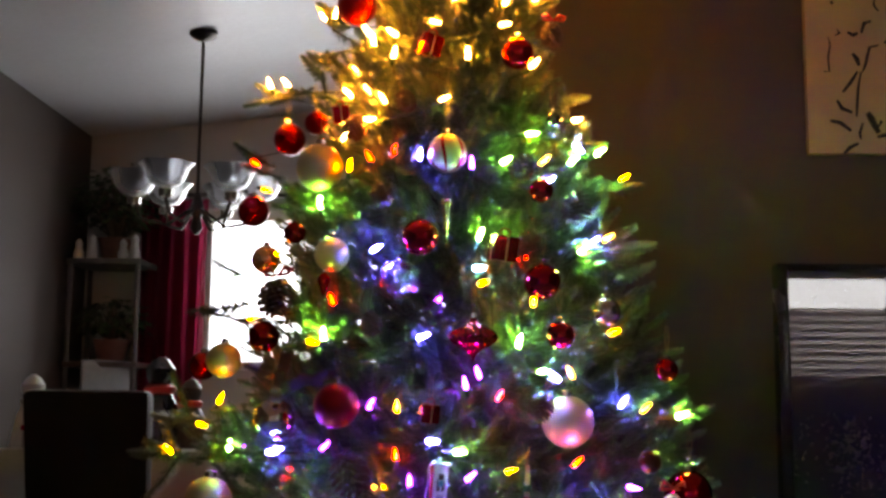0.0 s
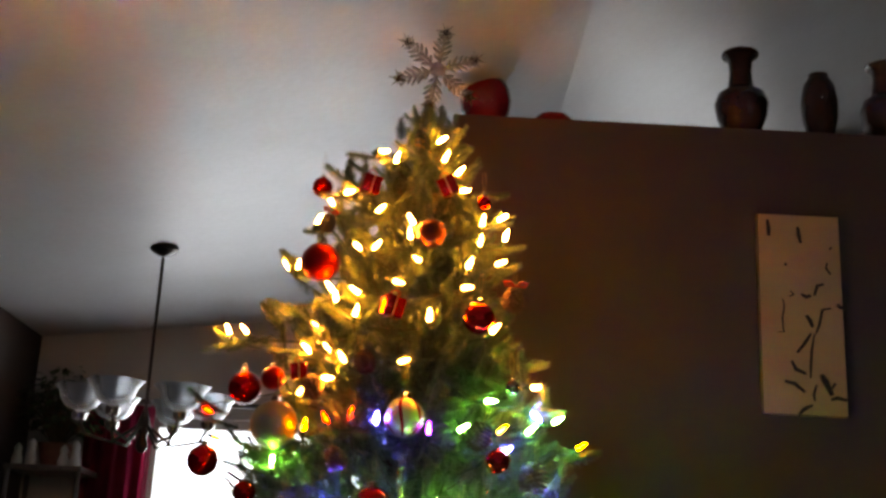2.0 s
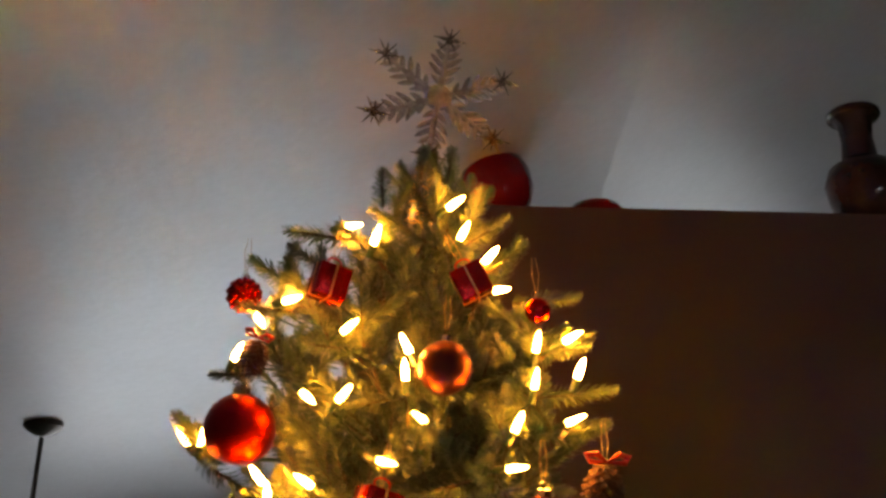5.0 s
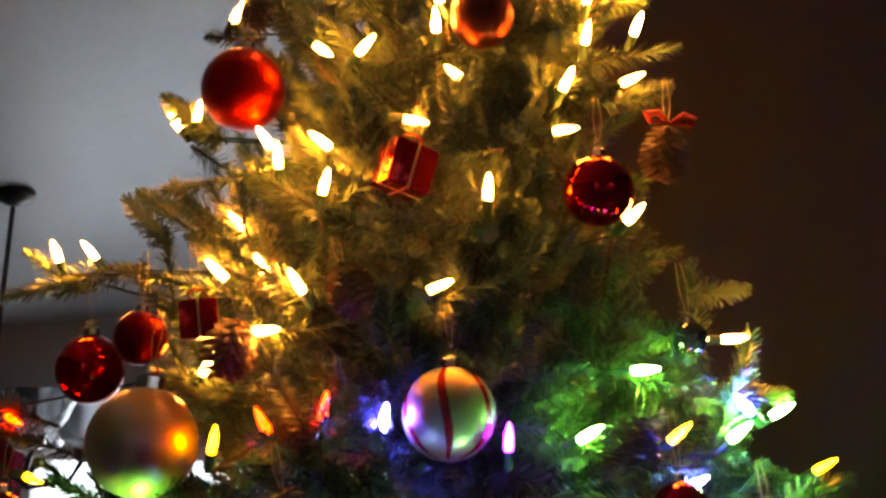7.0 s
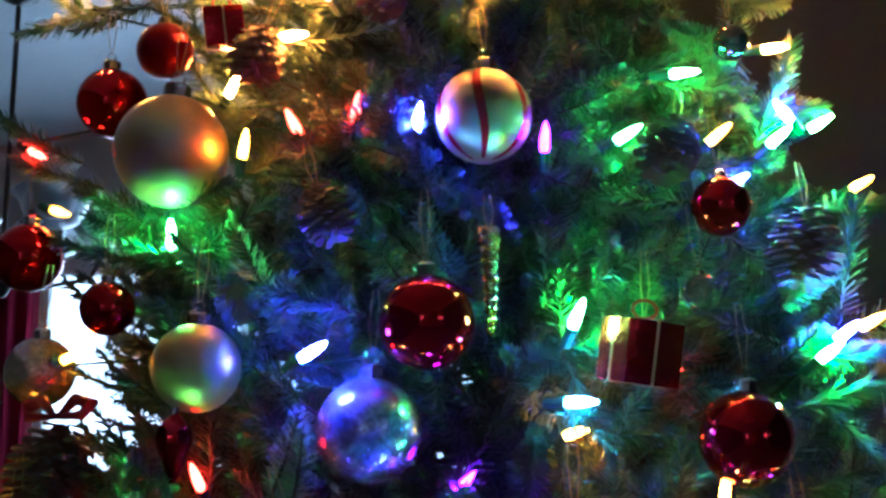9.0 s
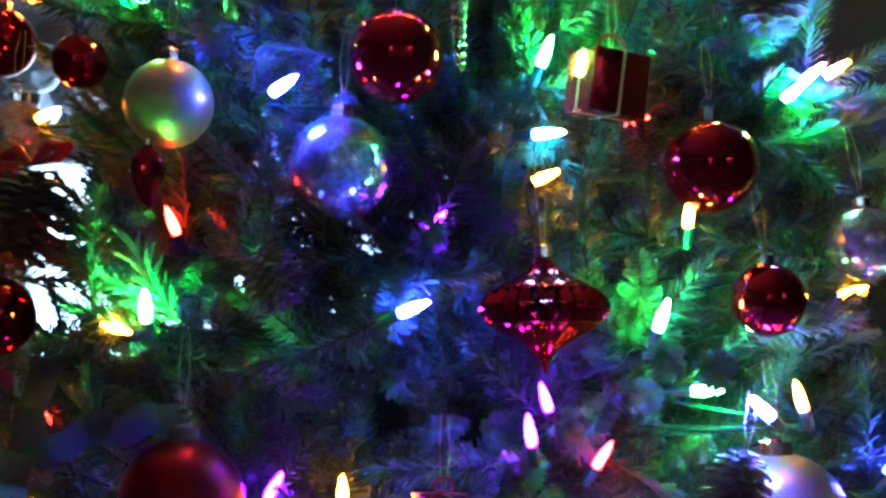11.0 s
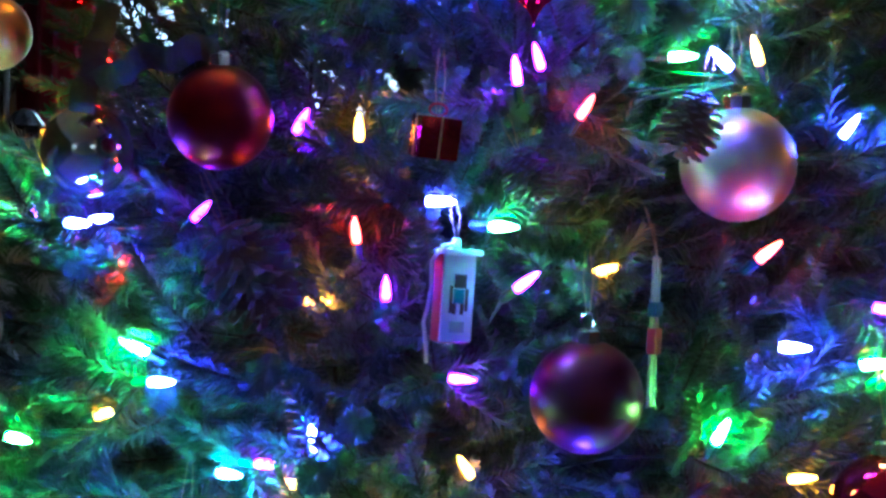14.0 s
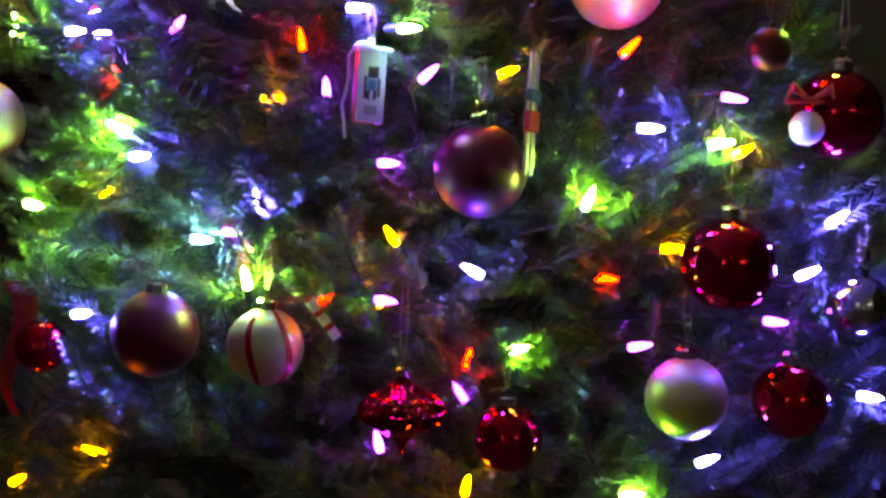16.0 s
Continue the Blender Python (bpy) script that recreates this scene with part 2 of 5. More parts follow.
def tube(points, radius, sides=6, bm=None):
    """A round bar through the points; radius: one value or one for each point."""
    bm = bm or bmesh.new()
    pts = [Vector(p) for p in points]
    radii = radius if isinstance(radius, (list, tuple)) else [radius] * len(pts)
    rings = []
    for i, p in enumerate(pts):
        d = (pts[min(i + 1, len(pts) - 1)] - pts[max(i - 1, 0)]).normalized()
        side = d.cross(Vector((0.31, 0.87, 0.2))).normalized()
        up = d.cross(side)
        rings.append([bm.verts.new(p + radii[i] * (math.cos(2 * math.pi * k / sides) * side + math.sin(2 * math.pi * k / sides) * up)) for k in range(sides)])
    for a, b in zip(rings, rings[1:]):
        for k in range(sides):
            j = (k + 1) % sides
            bm.faces.new((a[k], a[j], b[j], b[k]))
    bm.faces.new(rings[0][::-1])
    bm.faces.new(rings[-1])
    return bm


def sphere(r, segments=32, rings=18):
    bm = bmesh.new()
    bmesh.ops.create_uvsphere(bm, u_segments=segments, v_segments=rings, radius=r)
    return bm


def structure(name, bm, material, label, smooth=False):
    return tagged(part(name, bm, material, None, "", None, smooth), label, name.split("_")[0], kind="structure")


# ---- the room ----
structure("floor", box((-1.9, -2.6, -0.1), (3.8, 5.6, 0.0)), M_FLOOR, "brown carpeted living room floor")
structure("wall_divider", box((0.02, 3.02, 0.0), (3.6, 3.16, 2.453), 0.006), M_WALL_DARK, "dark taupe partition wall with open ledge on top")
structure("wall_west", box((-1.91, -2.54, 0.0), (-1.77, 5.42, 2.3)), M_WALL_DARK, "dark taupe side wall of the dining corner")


def wall_with_holes(name, y0, y1, x0, x1, z1, holes, material, label):
    """A wall along x with window openings, given from west to east."""
    bm, edge = None, x0
    for hx0, hx1, hz0, hz1 in holes:
        bm = box((edge, y0, 0), (hx0, y1, z1), 0, bm)
        bm = box((hx0, y0, 0), (hx1, y1, hz0), 0, bm)
        bm = box((hx0, y0, hz1), (hx1, y1, z1), 0, bm)
        edge = hx1
    bm = box((edge, y0, 0), (x1, y1, z1), 0, bm)
    # the top follows the ceiling
    for v in bm.verts:
        if v.co.z > z1 - 0.01:
            v.co.z = ceiling_height(v.co.x) + 0.05
    return structure(name, bm, material, label)


CEILING = ((-1.95, 2.205), (-0.95, 2.322), (-0.70, 2.354), (-0.45, 2.402), (-0.2, 2.467), (0.1, 2.562), (0.365, 2.652), (3.74, 4.22))


def ceiling_height(x):
    for (xa, za), (xb, zb) in zip(CEILING, CEILING[1:]):
        if x <= xb:
            return za + (zb - za) * (x - xa) / (xb - xa)
    return CEILING[-1][1]


wall_with_holes("wall_north", 5.28, 5.42, -1.77, 3.6, 3.3, ((-1.25, 0.5, 1.16, 1.89), (1.2, 2.0, 1.75, 2.95)), M_WALL_LIGHT, "pale grey dining room end wall round the windows")
wall_with_holes("wall_south", -2.54, -2.4, -1.77, 3.6, 3.9, ((-1.5, -1.05, 1.3, 1.85), (2.09, 3.4, 1.2, 1.97)), M_WALL_LIGHT, "pale grey wall behind with two windows")
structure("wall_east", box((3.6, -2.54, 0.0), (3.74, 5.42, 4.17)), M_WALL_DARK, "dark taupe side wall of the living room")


def ceiling():
    bm = bmesh.new()
    for x, z in CEILING:
        for y in (-2.6, 5.5):
            bm.verts.new((x, y, z))
            bm.verts.new((x, y, z + 0.12))
    v = list(bm.verts)
    for i in range(0, 28, 4):
        a, b = v[i:i + 4], v[i + 4:i + 8]
        bm.faces.new((a[0], a[2], b[2], b[0]))
        bm.faces.new((a[1], b[1], b[3], a[3]))
        bm.faces.new((a[0], b[0], b[1], a[1]))
        bm.faces.new((a[2], a[3], b[3], b[2]))
    bm.faces.new((v[0], v[1], v[3], v[2]))
    bm.faces.new((v[28], v[30], v[31], v[29]))
    return structure("ceiling", bm, M_CEIL, "white textured vaulted ceiling with a crease", True)


ceiling()


def window(name, x0, x1, z0, z1, y, label):
    root = tagged(empty(name, pose(0, y, 0), label, "window"), kind="structure")
    f = 0.045
    bm = box((x0, -0.03, z0), (x0 + f, 0.03, z1), 0.004)
    for lo, hi in (((x1 - f, -0.03, z0), (x1, 0.03, z1)), ((x0 + f, -0.03, z0), (x1 - f, 0.03, z0 + f)), ((x0 + f, -0.03, z1 - f), (x1 - f, 0.03, z1))):
        bm = box(lo, hi, 0.004, bm)
    part("window_frame", bm, M_FRAME, root)
    pane = part("pane", box((x0 + f, -0.004, z0 + f), (x1 - f, 0.004, z1 - f)), M_CLEAR, root, smooth=False)
    pane.visible_shadow = False
    return root


window("window_1", -1.25, 0.5, 1.16, 1.89, 5.35, "white framed dining window full of daylight")
window("window_2", 2.09, 3.4, 1.2, 1.97, -2.47, "wide window behind with half-lowered blind")
window("window_3", -1.5, -1.05, 1.3, 1.85, -2.47, "white framed window behind full of daylight")
# added out of view behind the divider, to brighten the ceiling's right side
window("fill_window", 1.2, 2.0, 1.75, 2.95, 5.35, "unseen white framed window added beyond the partition to light the ceiling")
tagged(part("backdrop", box((-3.2, 6.6, -0.5), (5.0, 6.65, 4.0)), M_OUT), "overcast daylight beyond the dining window", "backdrop", kind="structure")
tagged(part("backdrop", box((-4.0, -4.05, -0.5), (5.5, -4.0, 4.0)), M_OUT_REAR), "overcast daylight beyond the rear window", "backdrop", kind="structure")


def window_blind():
    root = empty("window_blind", pose(0, 0, 0), "white slatted blind lowered over half the window", "blind")
    bm = bmesh.new()
    for k in range(5):
        a = radians(-40 + 20 * k)
        bm.verts.new((2.09, 0.018 * math.cos(a) - 0.018, 0.019 * math.sin(a) / 0.643))
        bm.verts.new((2.80, 0.018 * math.cos(a) - 0.018, 0.019 * math.sin(a) / 0.643))
    v = list(bm.verts)
    for k in range(0, 8, 2):
        bm.faces.new((v[k], v[k + 1], v[k + 3], v[k + 2]))
    bmesh.ops.solidify(bm, geom=bm.faces[:], thickness=0.002)
    slat = mesh_of("slat", bm, M_SLAT)
    # black strips drawn as the shade in the gaps between slats
    gap_strip = mesh_of("slat_gap_shadow", box((2.09, 0.001, -0.0125), (2.80, 0.005, 0.0125), 0.001), M_BEZEL)
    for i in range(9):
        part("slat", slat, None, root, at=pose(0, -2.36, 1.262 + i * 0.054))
        part("slat_edge", gap_strip, None, root, at=pose(0, -2.36, 1.235 + i * 0.054))
    part("side_rail", box((2.805, -2.39, 1.2), (2.88, -2.36, 1.735), 0.002), M_BEZEL, root)


window_blind()


def curtain(x0, x1, z0, z1, y, folds, material, label):
    bm = bmesh.new()
    nx, nz = folds * 8, 14
    grid = []
    for i in range(nx + 1):
        u = i / nx
        col = []
        for k in range(nz + 1):
            w = k / nz
            d = 0.032 * math.sin(u * folds * 2 * math.pi + 0.5 * math.sin(w * 3)) * (0.75 + 0.25 * w) + 0.008 * math.sin(17 * u + 5 * w)
            col.append(bm.verts.new((x0 + (x1 - x0) * (u + 0.02 * math.sin(w * 4 + u * 9)), y + d, z1 + (z0 - z1) * w)))
        grid.append(col)
    for a, b in zip(grid, grid[1:]):
        for k in range(nz):
            bm.faces.new((a[k], b[k], b[k + 1], a[k + 1]))
    bmesh.ops.solidify(bm, geom=bm.faces[:], thickness=0.004)
    return tagged(part("curtain", bm, material), label, "curtain")


curtain(-1.50, -1.2, 0.06, 1.92, 5.2, 5, M_CURTAIN, "maroon floor-length curtain hanging beside the dining window")
curtain(1.86, 2.08, 0.9, 2.05, -2.3, 3, M_CURTAIN_GREEN, "sage green curtain gathered beside the rear window")
curtain(2.80, 3.45, 0.9, 1.735, -2.32, 7, M_LEATHER, "black cloth drawn over the window's lower half")
rod = empty("curtain_rod", pose(0, 0, 0), "thin dark bronze curtain rod above the dining window", "rod")
part("bar", tube([(-1.56, 5.2, 1.94), (0.7, 5.2, 1.94)], 0.011, 10), M_IRON, rod)
for x in (-1.57, 0.71):
    part("finial", sphere(0.02, 12, 8), M_IRON, rod, at=pose(x, 5.2, 1.94))
for x in (-1.45, 0.6):
    part("bracket", tube([(x, 5.2, 1.94), (x, 5.25, 1.945), (x, 5.285, 1.95)], 0.007, 8), M_IRON, rod)


# ---- dining corner ----
def dining_chair(x, y, turn, leather, label, tall=1.0, wide=1.0):
    root = empty("dining_chair", pose(x, y, 0, 0, 0, turn), label, "chair", "chairs round the dining table")
    back = box((-0.2, -0.035, 0.46), (0.2, 0.035, 1.04), 0.025)
    for v in back.verts:
        k = (v.co.z - 0.46) / 0.58
        v.co.y += -0.09 * k * k
        v.co.x *= (0.94 + 0.06 * k) * wide
        v.co.z = 0.46 + (v.co.z - 0.46) * tall + 0.012 * math.cos(v.co.x * 7)
    part("backrest", back, leather, root, at=pose(0, -0.2, 0))
    part("seat", box((-0.21, -0.2, 0.4), (0.21, 0.24, 0.49), 0.03), leather, root)
    for sx in (-0.18, 0.18):
        for sy in (-0.18, 0.2):
            part("leg", tube([(sx, sy, 0.42), (sx * 1.06, sy * 1.06, 0.0)], [0.022, 0.016], 8), M_WOOD_DARK, root)


dining_chair(-1.2, 3.95, 0, M_LEATHER, "black leather high-backed dining chair at the table")
dining_chair(-1.45, 4.74, 205, M_SHEEN_AND_BOX_GREY, "dark leather dining chair with window sheen painted pale grey", 1.24, 0.5)

table = empty("dining_table", pose(-1.0, 4.36, 0), "pale cloth-covered dining table before the window", "table")
part("tabletop", box((-0.62, -0.26, 0.80), (0.62, 0.26, 0.835), 0.008), M_WOOD_DARK, table)
for sx in (-0.55, 0.55):
    for sy in (-0.2, 0.2):
        part("leg", box((sx - 0.035, sy - 0.035, 0), (sx + 0.035, sy + 0.035, 0.8), 0.006), M_WOOD_DARK, table)
cloth = box((-0.66, -0.30, 0.839), (0.66, 0.30, 0.846), 0.002)
for x0, y0, x1, y1 in ((-0.66, -0.304, 0.66, -0.298), (-0.66, 0.298, 0.66, 0.304), (-0.664, -0.3, -0.658, 0.3), (0.658, -0.3, 0.664, 0.3)):
    cloth = box((x0, y0, 0.64), (x1, y1, 0.843), 0, cloth)
tagged(part("tablecloth", cloth, M_LINEN, at=pose(-1.0, 4.36, 0)), "pale linen tablecloth hanging over the table's edges", "tablecloth")


def table_figure(x, y, z, h, body, sash, label):
    root = empty("table_decoration", pose(x, y, z), label, "decoration")
    part("body", lathe([(0.28 * h, 0), (0.27 * h, 0.1 * h), (0.2 * h, 0.45 * h), (0.12 * h, 0.62 * h), (0.1 * h, 0.66 * h), (0.15 * h, 0.76 * h), (0.16 * h, 0.86 * h), (0.09 * h, 0.96 * h), (0.02 * h, h)], 20), body, root)
    part("sash", lathe([(0.125 * h, 0.58 * h), (0.17 * h, 0.6 * h), (0.175 * h, 0.66 * h), (0.125 * h, 0.69 * h)], 20), sash, root)


table_figure(-1.14, 4.28, 0.847, 0.33, M_SMOKE, M_RIBBON, "small dark figure with a red scarf on the table")
table_figure(-1.03, 4.3, 0.847, 0.25, M_WOOD_DARK, M_RIBBON, "small dark figure with a red ribbon on the table")
table_figure(-1.61, 4.3, 0.847, 0.26, M_WHITE, M_LINEN, "white angel-shaped figure on the dining table")
gift = empty("gift_box", pose(-1.5, 4.22, 0.847), "grey gift box with a dark red lid", "box")
part("body", box((-0.09, -0.06, 0), (0.09, 0.06, 0.06), 0.004), M_SHEEN_AND_BOX_GREY, gift)
part("lid", box((-0.095, -0.065, 0.0605), (0.095, 0.065, 0.08), 0.004), M_CURTAIN, gift)


def etagere():
    root = empty("shelf_rack", pose(-1.585, 5.1, 0), "slim pewter metal shelf rack in the corner", "shelf")
    for sx in (-0.145, 0.145):
        for sy in (-0.13, 0.13):
            part("post", tube([(sx, sy, 0), (sx, sy, 1.62)], 0.011, 8), M_METAL_GREY, root)
    for z in (0.25, 0.72, 1.17, 1.61):
        part("shelf", box((-0.16, -0.145, z - 0.012), (0.16, 0.145, z + 0.012), 0.003), M_WOOD_DARK if z < 1.5 else M_METAL_GREY, root)
    part("crossbar", tube([(-0.145, 0.13, 0.9), (0.145, 0.13, 1.45)], 0.006, 6), M_METAL_GREY, root)


etagere()


def house_plant(x, y, z, r, h, n, seed, label):
    rnd = random.Random(seed)
    root = empty("house_plant", pose(x, y, z), label, "plant")
    part("pot", lathe([(0.05, 0), (0.06, 0.02), (0.075, 0.09), (0.08, 0.1), (0.068, 0.1), (0.06, 0.08)], 20), M_POT, root)
    stems, leaves = bmesh.new(), bmesh.new()
    for i in range(n):
        a, rr = rnd.uniform(0, 6.283), r * math.sqrt(rnd.random())
        tip = Vector((rr * math.cos(a), rr * math.sin(a) * 0.8, 0.1 + h * rnd.uniform(0.25, 1.0) * (1.1 - 0.5 * rr / r)))
        if i % 5 == 0:
            tube([(0, 0, 0.08), tip * 0.55 + Vector((0, 0, 0.06)), tip], [0.004, 0.003, 0.0015], 5, stems)
        d = Vector((math.cos(a), math.sin(a), rnd.uniform(-0.7, 0.5))).normalized()
        s = d.cross(Vector((0, 0, 1))).normalized()
        L, W = rnd.uniform(0.03, 0.055), rnd.uniform(0.011, 0.02)
        drop = Vector((0, 0, -0.012))
        q = [tip, tip + d * L * 0.5 + s * W, tip + d * L + drop, tip + d * L * 0.5 - s * W]
        mid = leaves.verts.new(tip + d * L * 0.5 + Vector((0, 0, -0.004)))
        vs = [leaves.verts.new(p) for p in q]
        for k in range(4):
            leaves.faces.new((vs[k], vs[(k + 1) % 4], mid))
    part("stem", stems, M_STEM, root)
    part("foliage", leaves, M_LEAF, root)


house_plant(-1.58, 5.1, 1.624, 0.17, 0.36, 420, 3, "bushy green house plant in a pot on the rack")
house_plant(-1.58, 5.1, 1.183, 0.14, 0.2, 220, 5, "trailing green house plant on the rack's shelf")
house_plant(-1.68, 3.72, 0.62, 0.14, 0.34, 240, 8, "dark leafy house plant on a wooden stool")
stool = empty("stool", pose(-1.68, 3.72, 0), "small dark wooden stool holding a plant", "stool")
part("seat", lathe([(0.1, 0.59), (0.12, 0.6), (0.12, 0.615), (0.1, 0.619)], 20), M_WOOD_DARK, stool)
for a in range(3):
    dx, dy = math.cos(a * 2.094), math.sin(a * 2.094)
    part("leg", tube([(0.07 * dx, 0.07 * dy, 0.6), (0.085 * dx, 0.085 * dy, 0)], 0.012, 8), M_WOOD_DARK, stool)
for dx, kind in ((-0.15, 0), (-0.08, 1), (0.09, 0), (0.15, 1)):
    fig = empty("figurine", pose(-1.585 + dx * 0.8, 4.99, 1.623), "small pale ceramic figurine on the rack's top", "figurine", "figurines on the rack")
    part("body", lathe([(0.022, 0), (0.024, 0.02), (0.014, 0.05 + 0.02 * kind), (0.018, 0.065 + 0.02 * kind), (0.006, 0.085 + 0.02 * kind)], 14), M_LINEN, fig)


def chandelier():
    x, y, top, low = -0.975, 4.05, 2.322, 1.71
    root = empty("chandelier", pose(x, y, 0), "dark bronze chandelier with upturned glass tulip shades", "chandelier")
    part("canopy", lathe([(0.006, top - 0.036), (0.02, top - 0.032), (0.04, top - 0.022), (0.05, top - 0.012), (0.05, top + 0.012)], 28), M_IRON, root)
    part("rod", tube([(0, 0, top - 0.04), (0, 0, low)], 0.006, 10), M_IRON, root)
    part("hub", lathe([(0.008, low - 0.12), (0.022, low - 0.1), (0.014, low - 0.06), (0.026, low - 0.03), (0.018, low), (0.008, low + 0.03)], 20), M_IRON, root)
    for i in range(6):
        a = i * math.pi / 3 + 0.25
        c, s = math.cos(a), math.sin(a)
        arm = part("arm", tube([(0.02 * c, 0.02 * s, low - 0.03), (0.1 * c, 0.1 * s, low - 0.09), (0.19 * c, 0.19 * s, low - 0.07), (0.215 * c, 0.215 * s, low - 0.02)], 0.006, 8), M_IRON, root)
        part("cup", lathe([(0.006, -0.03), (0.022, -0.022), (0.026, 0.0), (0.016, 0.012)], 16), M_CAP, arm, at=pose(0.215 * c, 0.215 * s, low))
        shade = bmesh.new()
        prof = [(0.022, 0.0), (0.05, 0.012), (0.066, 0.034), (0.074, 0.06), (0.092, 0.082)]
        rings = []
        for k, (r, z) in enumerate(prof):
            rings.append([shade.verts.new(((r + 0.006 * (k == 4) * math.cos(6 * b * 0.2618)) * math.cos(b * 0.2618), (r + 0.006 * (k == 4) * math.cos(6 * b * 0.2618)) * math.sin(b * 0.2618), z)) for b in range(24)])
        for p, q in zip(rings, rings[1:]):
            for b in range(24):
                shade.faces.new((p[b], p[(b + 1) % 24], q[(b + 1) % 24], q[b]))
        bmesh.ops.solidify(shade, geom=shade.faces[:], thickness=0.003)
        part("shade", shade, M_SHADE, arm, at=pose(0.215 * c, 0.215 * s, low + 0.008))


chandelier()


# ---- divider wall ----
def wall_painting():
    x0, x1, z0, z1, y = 0.853, 1.072, 1.653, 2.195, 3.019
    root = empty("wall_painting", pose(0, y, 0), "tall cream canvas with black brushed bamboo", "painting")
    part("canvas", box((x0, -0.025, z0), (x1, 0, z1), 0.003), M_CANVAS, root)
    w, h = x1 - x0, z1 - z0

    def stroke(points, r0):
        pts = [(x0 + u * w, -0.0255, z1 - v * h) for u, v in points]
        n = len(pts)
        bm = tube(pts, [r0 * (0.35 + 1.3 * math.sin(math.pi * (i + 0.6) / (n + 0.3))) for i in range(n)], 6)
        for v in bm.verts:
            v.co.y = -0.0255 + (v.co.y + 0.0255) * 0.12
        part("brush_stroke", bm, M_BRUSH, root)

    for pts, r in (
        ([(0.12, 0.03), (0.13, 0.07), (0.13, 0.115)], 0.004), ([(0.49, 0.06), (0.5, 0.1), (0.52, 0.145)], 0.004),
        ([(0.33, 0.25), (0.32, 0.265)], 0.003), ([(0.83, 0.24), (0.82, 0.27), (0.87, 0.3)], 0.0022), ([(0.9, 0.16), (0.87, 0.17)], 0.002),
        ([(0.78, 0.35), (0.7, 0.36), (0.66, 0.41)], 0.003), ([(0.37, 0.39), (0.41, 0.41), (0.35, 0.42)], 0.002), ([(0.5, 0.405), (0.56, 0.42), (0.62, 0.41)], 0.0034),
        ([(0.27, 0.43), (0.29, 0.47), (0.26, 0.53), (0.27, 0.6), (0.2, 0.6)], 0.0018), ([(0.99, 0.47), (0.93, 0.45)], 0.0036),
        ([(0.86, 0.47), (0.75, 0.48), (0.7, 0.56), (0.66, 0.6)], 0.0026), ([(0.55, 0.51), (0.6, 0.54), (0.62, 0.57)], 0.0042),
        ([(0.64, 0.6), (0.6, 0.68), (0.58, 0.76), (0.57, 0.82)], 0.0026), ([(0.6, 0.6), (0.52, 0.65), (0.42, 0.7)], 0.003),
        ([(0.35, 0.74), (0.4, 0.78), (0.52, 0.8)], 0.0038), ([(0.26, 0.84), (0.38, 0.85), (0.5, 0.89)], 0.0038),
        ([(0.7, 0.8), (0.74, 0.83), (0.82, 0.9)], 0.006), ([(0.86, 0.84), (0.8, 0.88), (0.74, 0.83)], 0.004), ([(0.64, 0.85), (0.6, 0.9), (0.61, 0.93)], 0.0026),
        ([(0.8, 0.92), (0.88, 0.91), (0.99, 0.92)], 0.0034), ([(0.58, 0.95), (0.48, 0.97), (0.41, 1.0)], 0.0034),
    ):
        stroke(pts, r)


wall_painting()
LEDGE = 2.4535


def ledge_vase(name, x, profile, material, label):
    root = empty(name, pose(x, 3.09, LEDGE), label, "vase", "vases on the ledge")
    outer = lathe(profile, 32)
    part("body", outer, material, root)
    r, z = profile[-1]
    part("rim", lathe([(r * 0.98, z - 0.006), (r * 1.06, z - 0.002), (r * 1.06, z + 0.004), (r * 0.9, z + 0.005)], 32), material, root)


ledge_vase("round_vase", 0.112, [(0.036, 0), (0.052, 0.004), (0.068, 0.035), (0.074, 0.07), (0.068, 0.105), (0.053, 0.131), (0.036, 0.14)], M_REDGLASS, "round glossy red glass vase on the wall ledge")
bowl = empty("bowl", pose(0.305, 3.09, LEDGE), "low glossy red glass bowl on the wall ledge", "bowl")
part("body", lathe([(0.035, 0), (0.05, 0.006), (0.056, 0.018), (0.05, 0.028), (0.03, 0.032)], 32), M_REDGLASS, bowl)
ledge_vase("bottle_vase", 0.845, [(0.04, 0), (0.048, 0.006), (0.07, 0.06), (0.076, 0.1), (0.066, 0.13), (0.036, 0.15), (0.031, 0.2), (0.034, 0.235), (0.05, 0.255)], M_VASE, "tall dark brown glazed vase with flared neck")
ledge_vase("tall_vase", 1.07, [(0.03, 0), (0.036, 0.006), (0.05, 0.07), (0.052, 0.12), (0.044, 0.17), (0.026, 0.2)], M_VASE, "slender dark brown glazed vase on the ledge")
ledge_vase("bottle_vase", 1.26, [(0.04, 0), (0.048, 0.006), (0.066, 0.06), (0.07, 0.1), (0.06, 0.13), (0.036, 0.15), (0.03, 0.2), (0.034, 0.225), (0.046, 0.24)], M_VASE, "dark brown glazed bottle vase on the ledge")


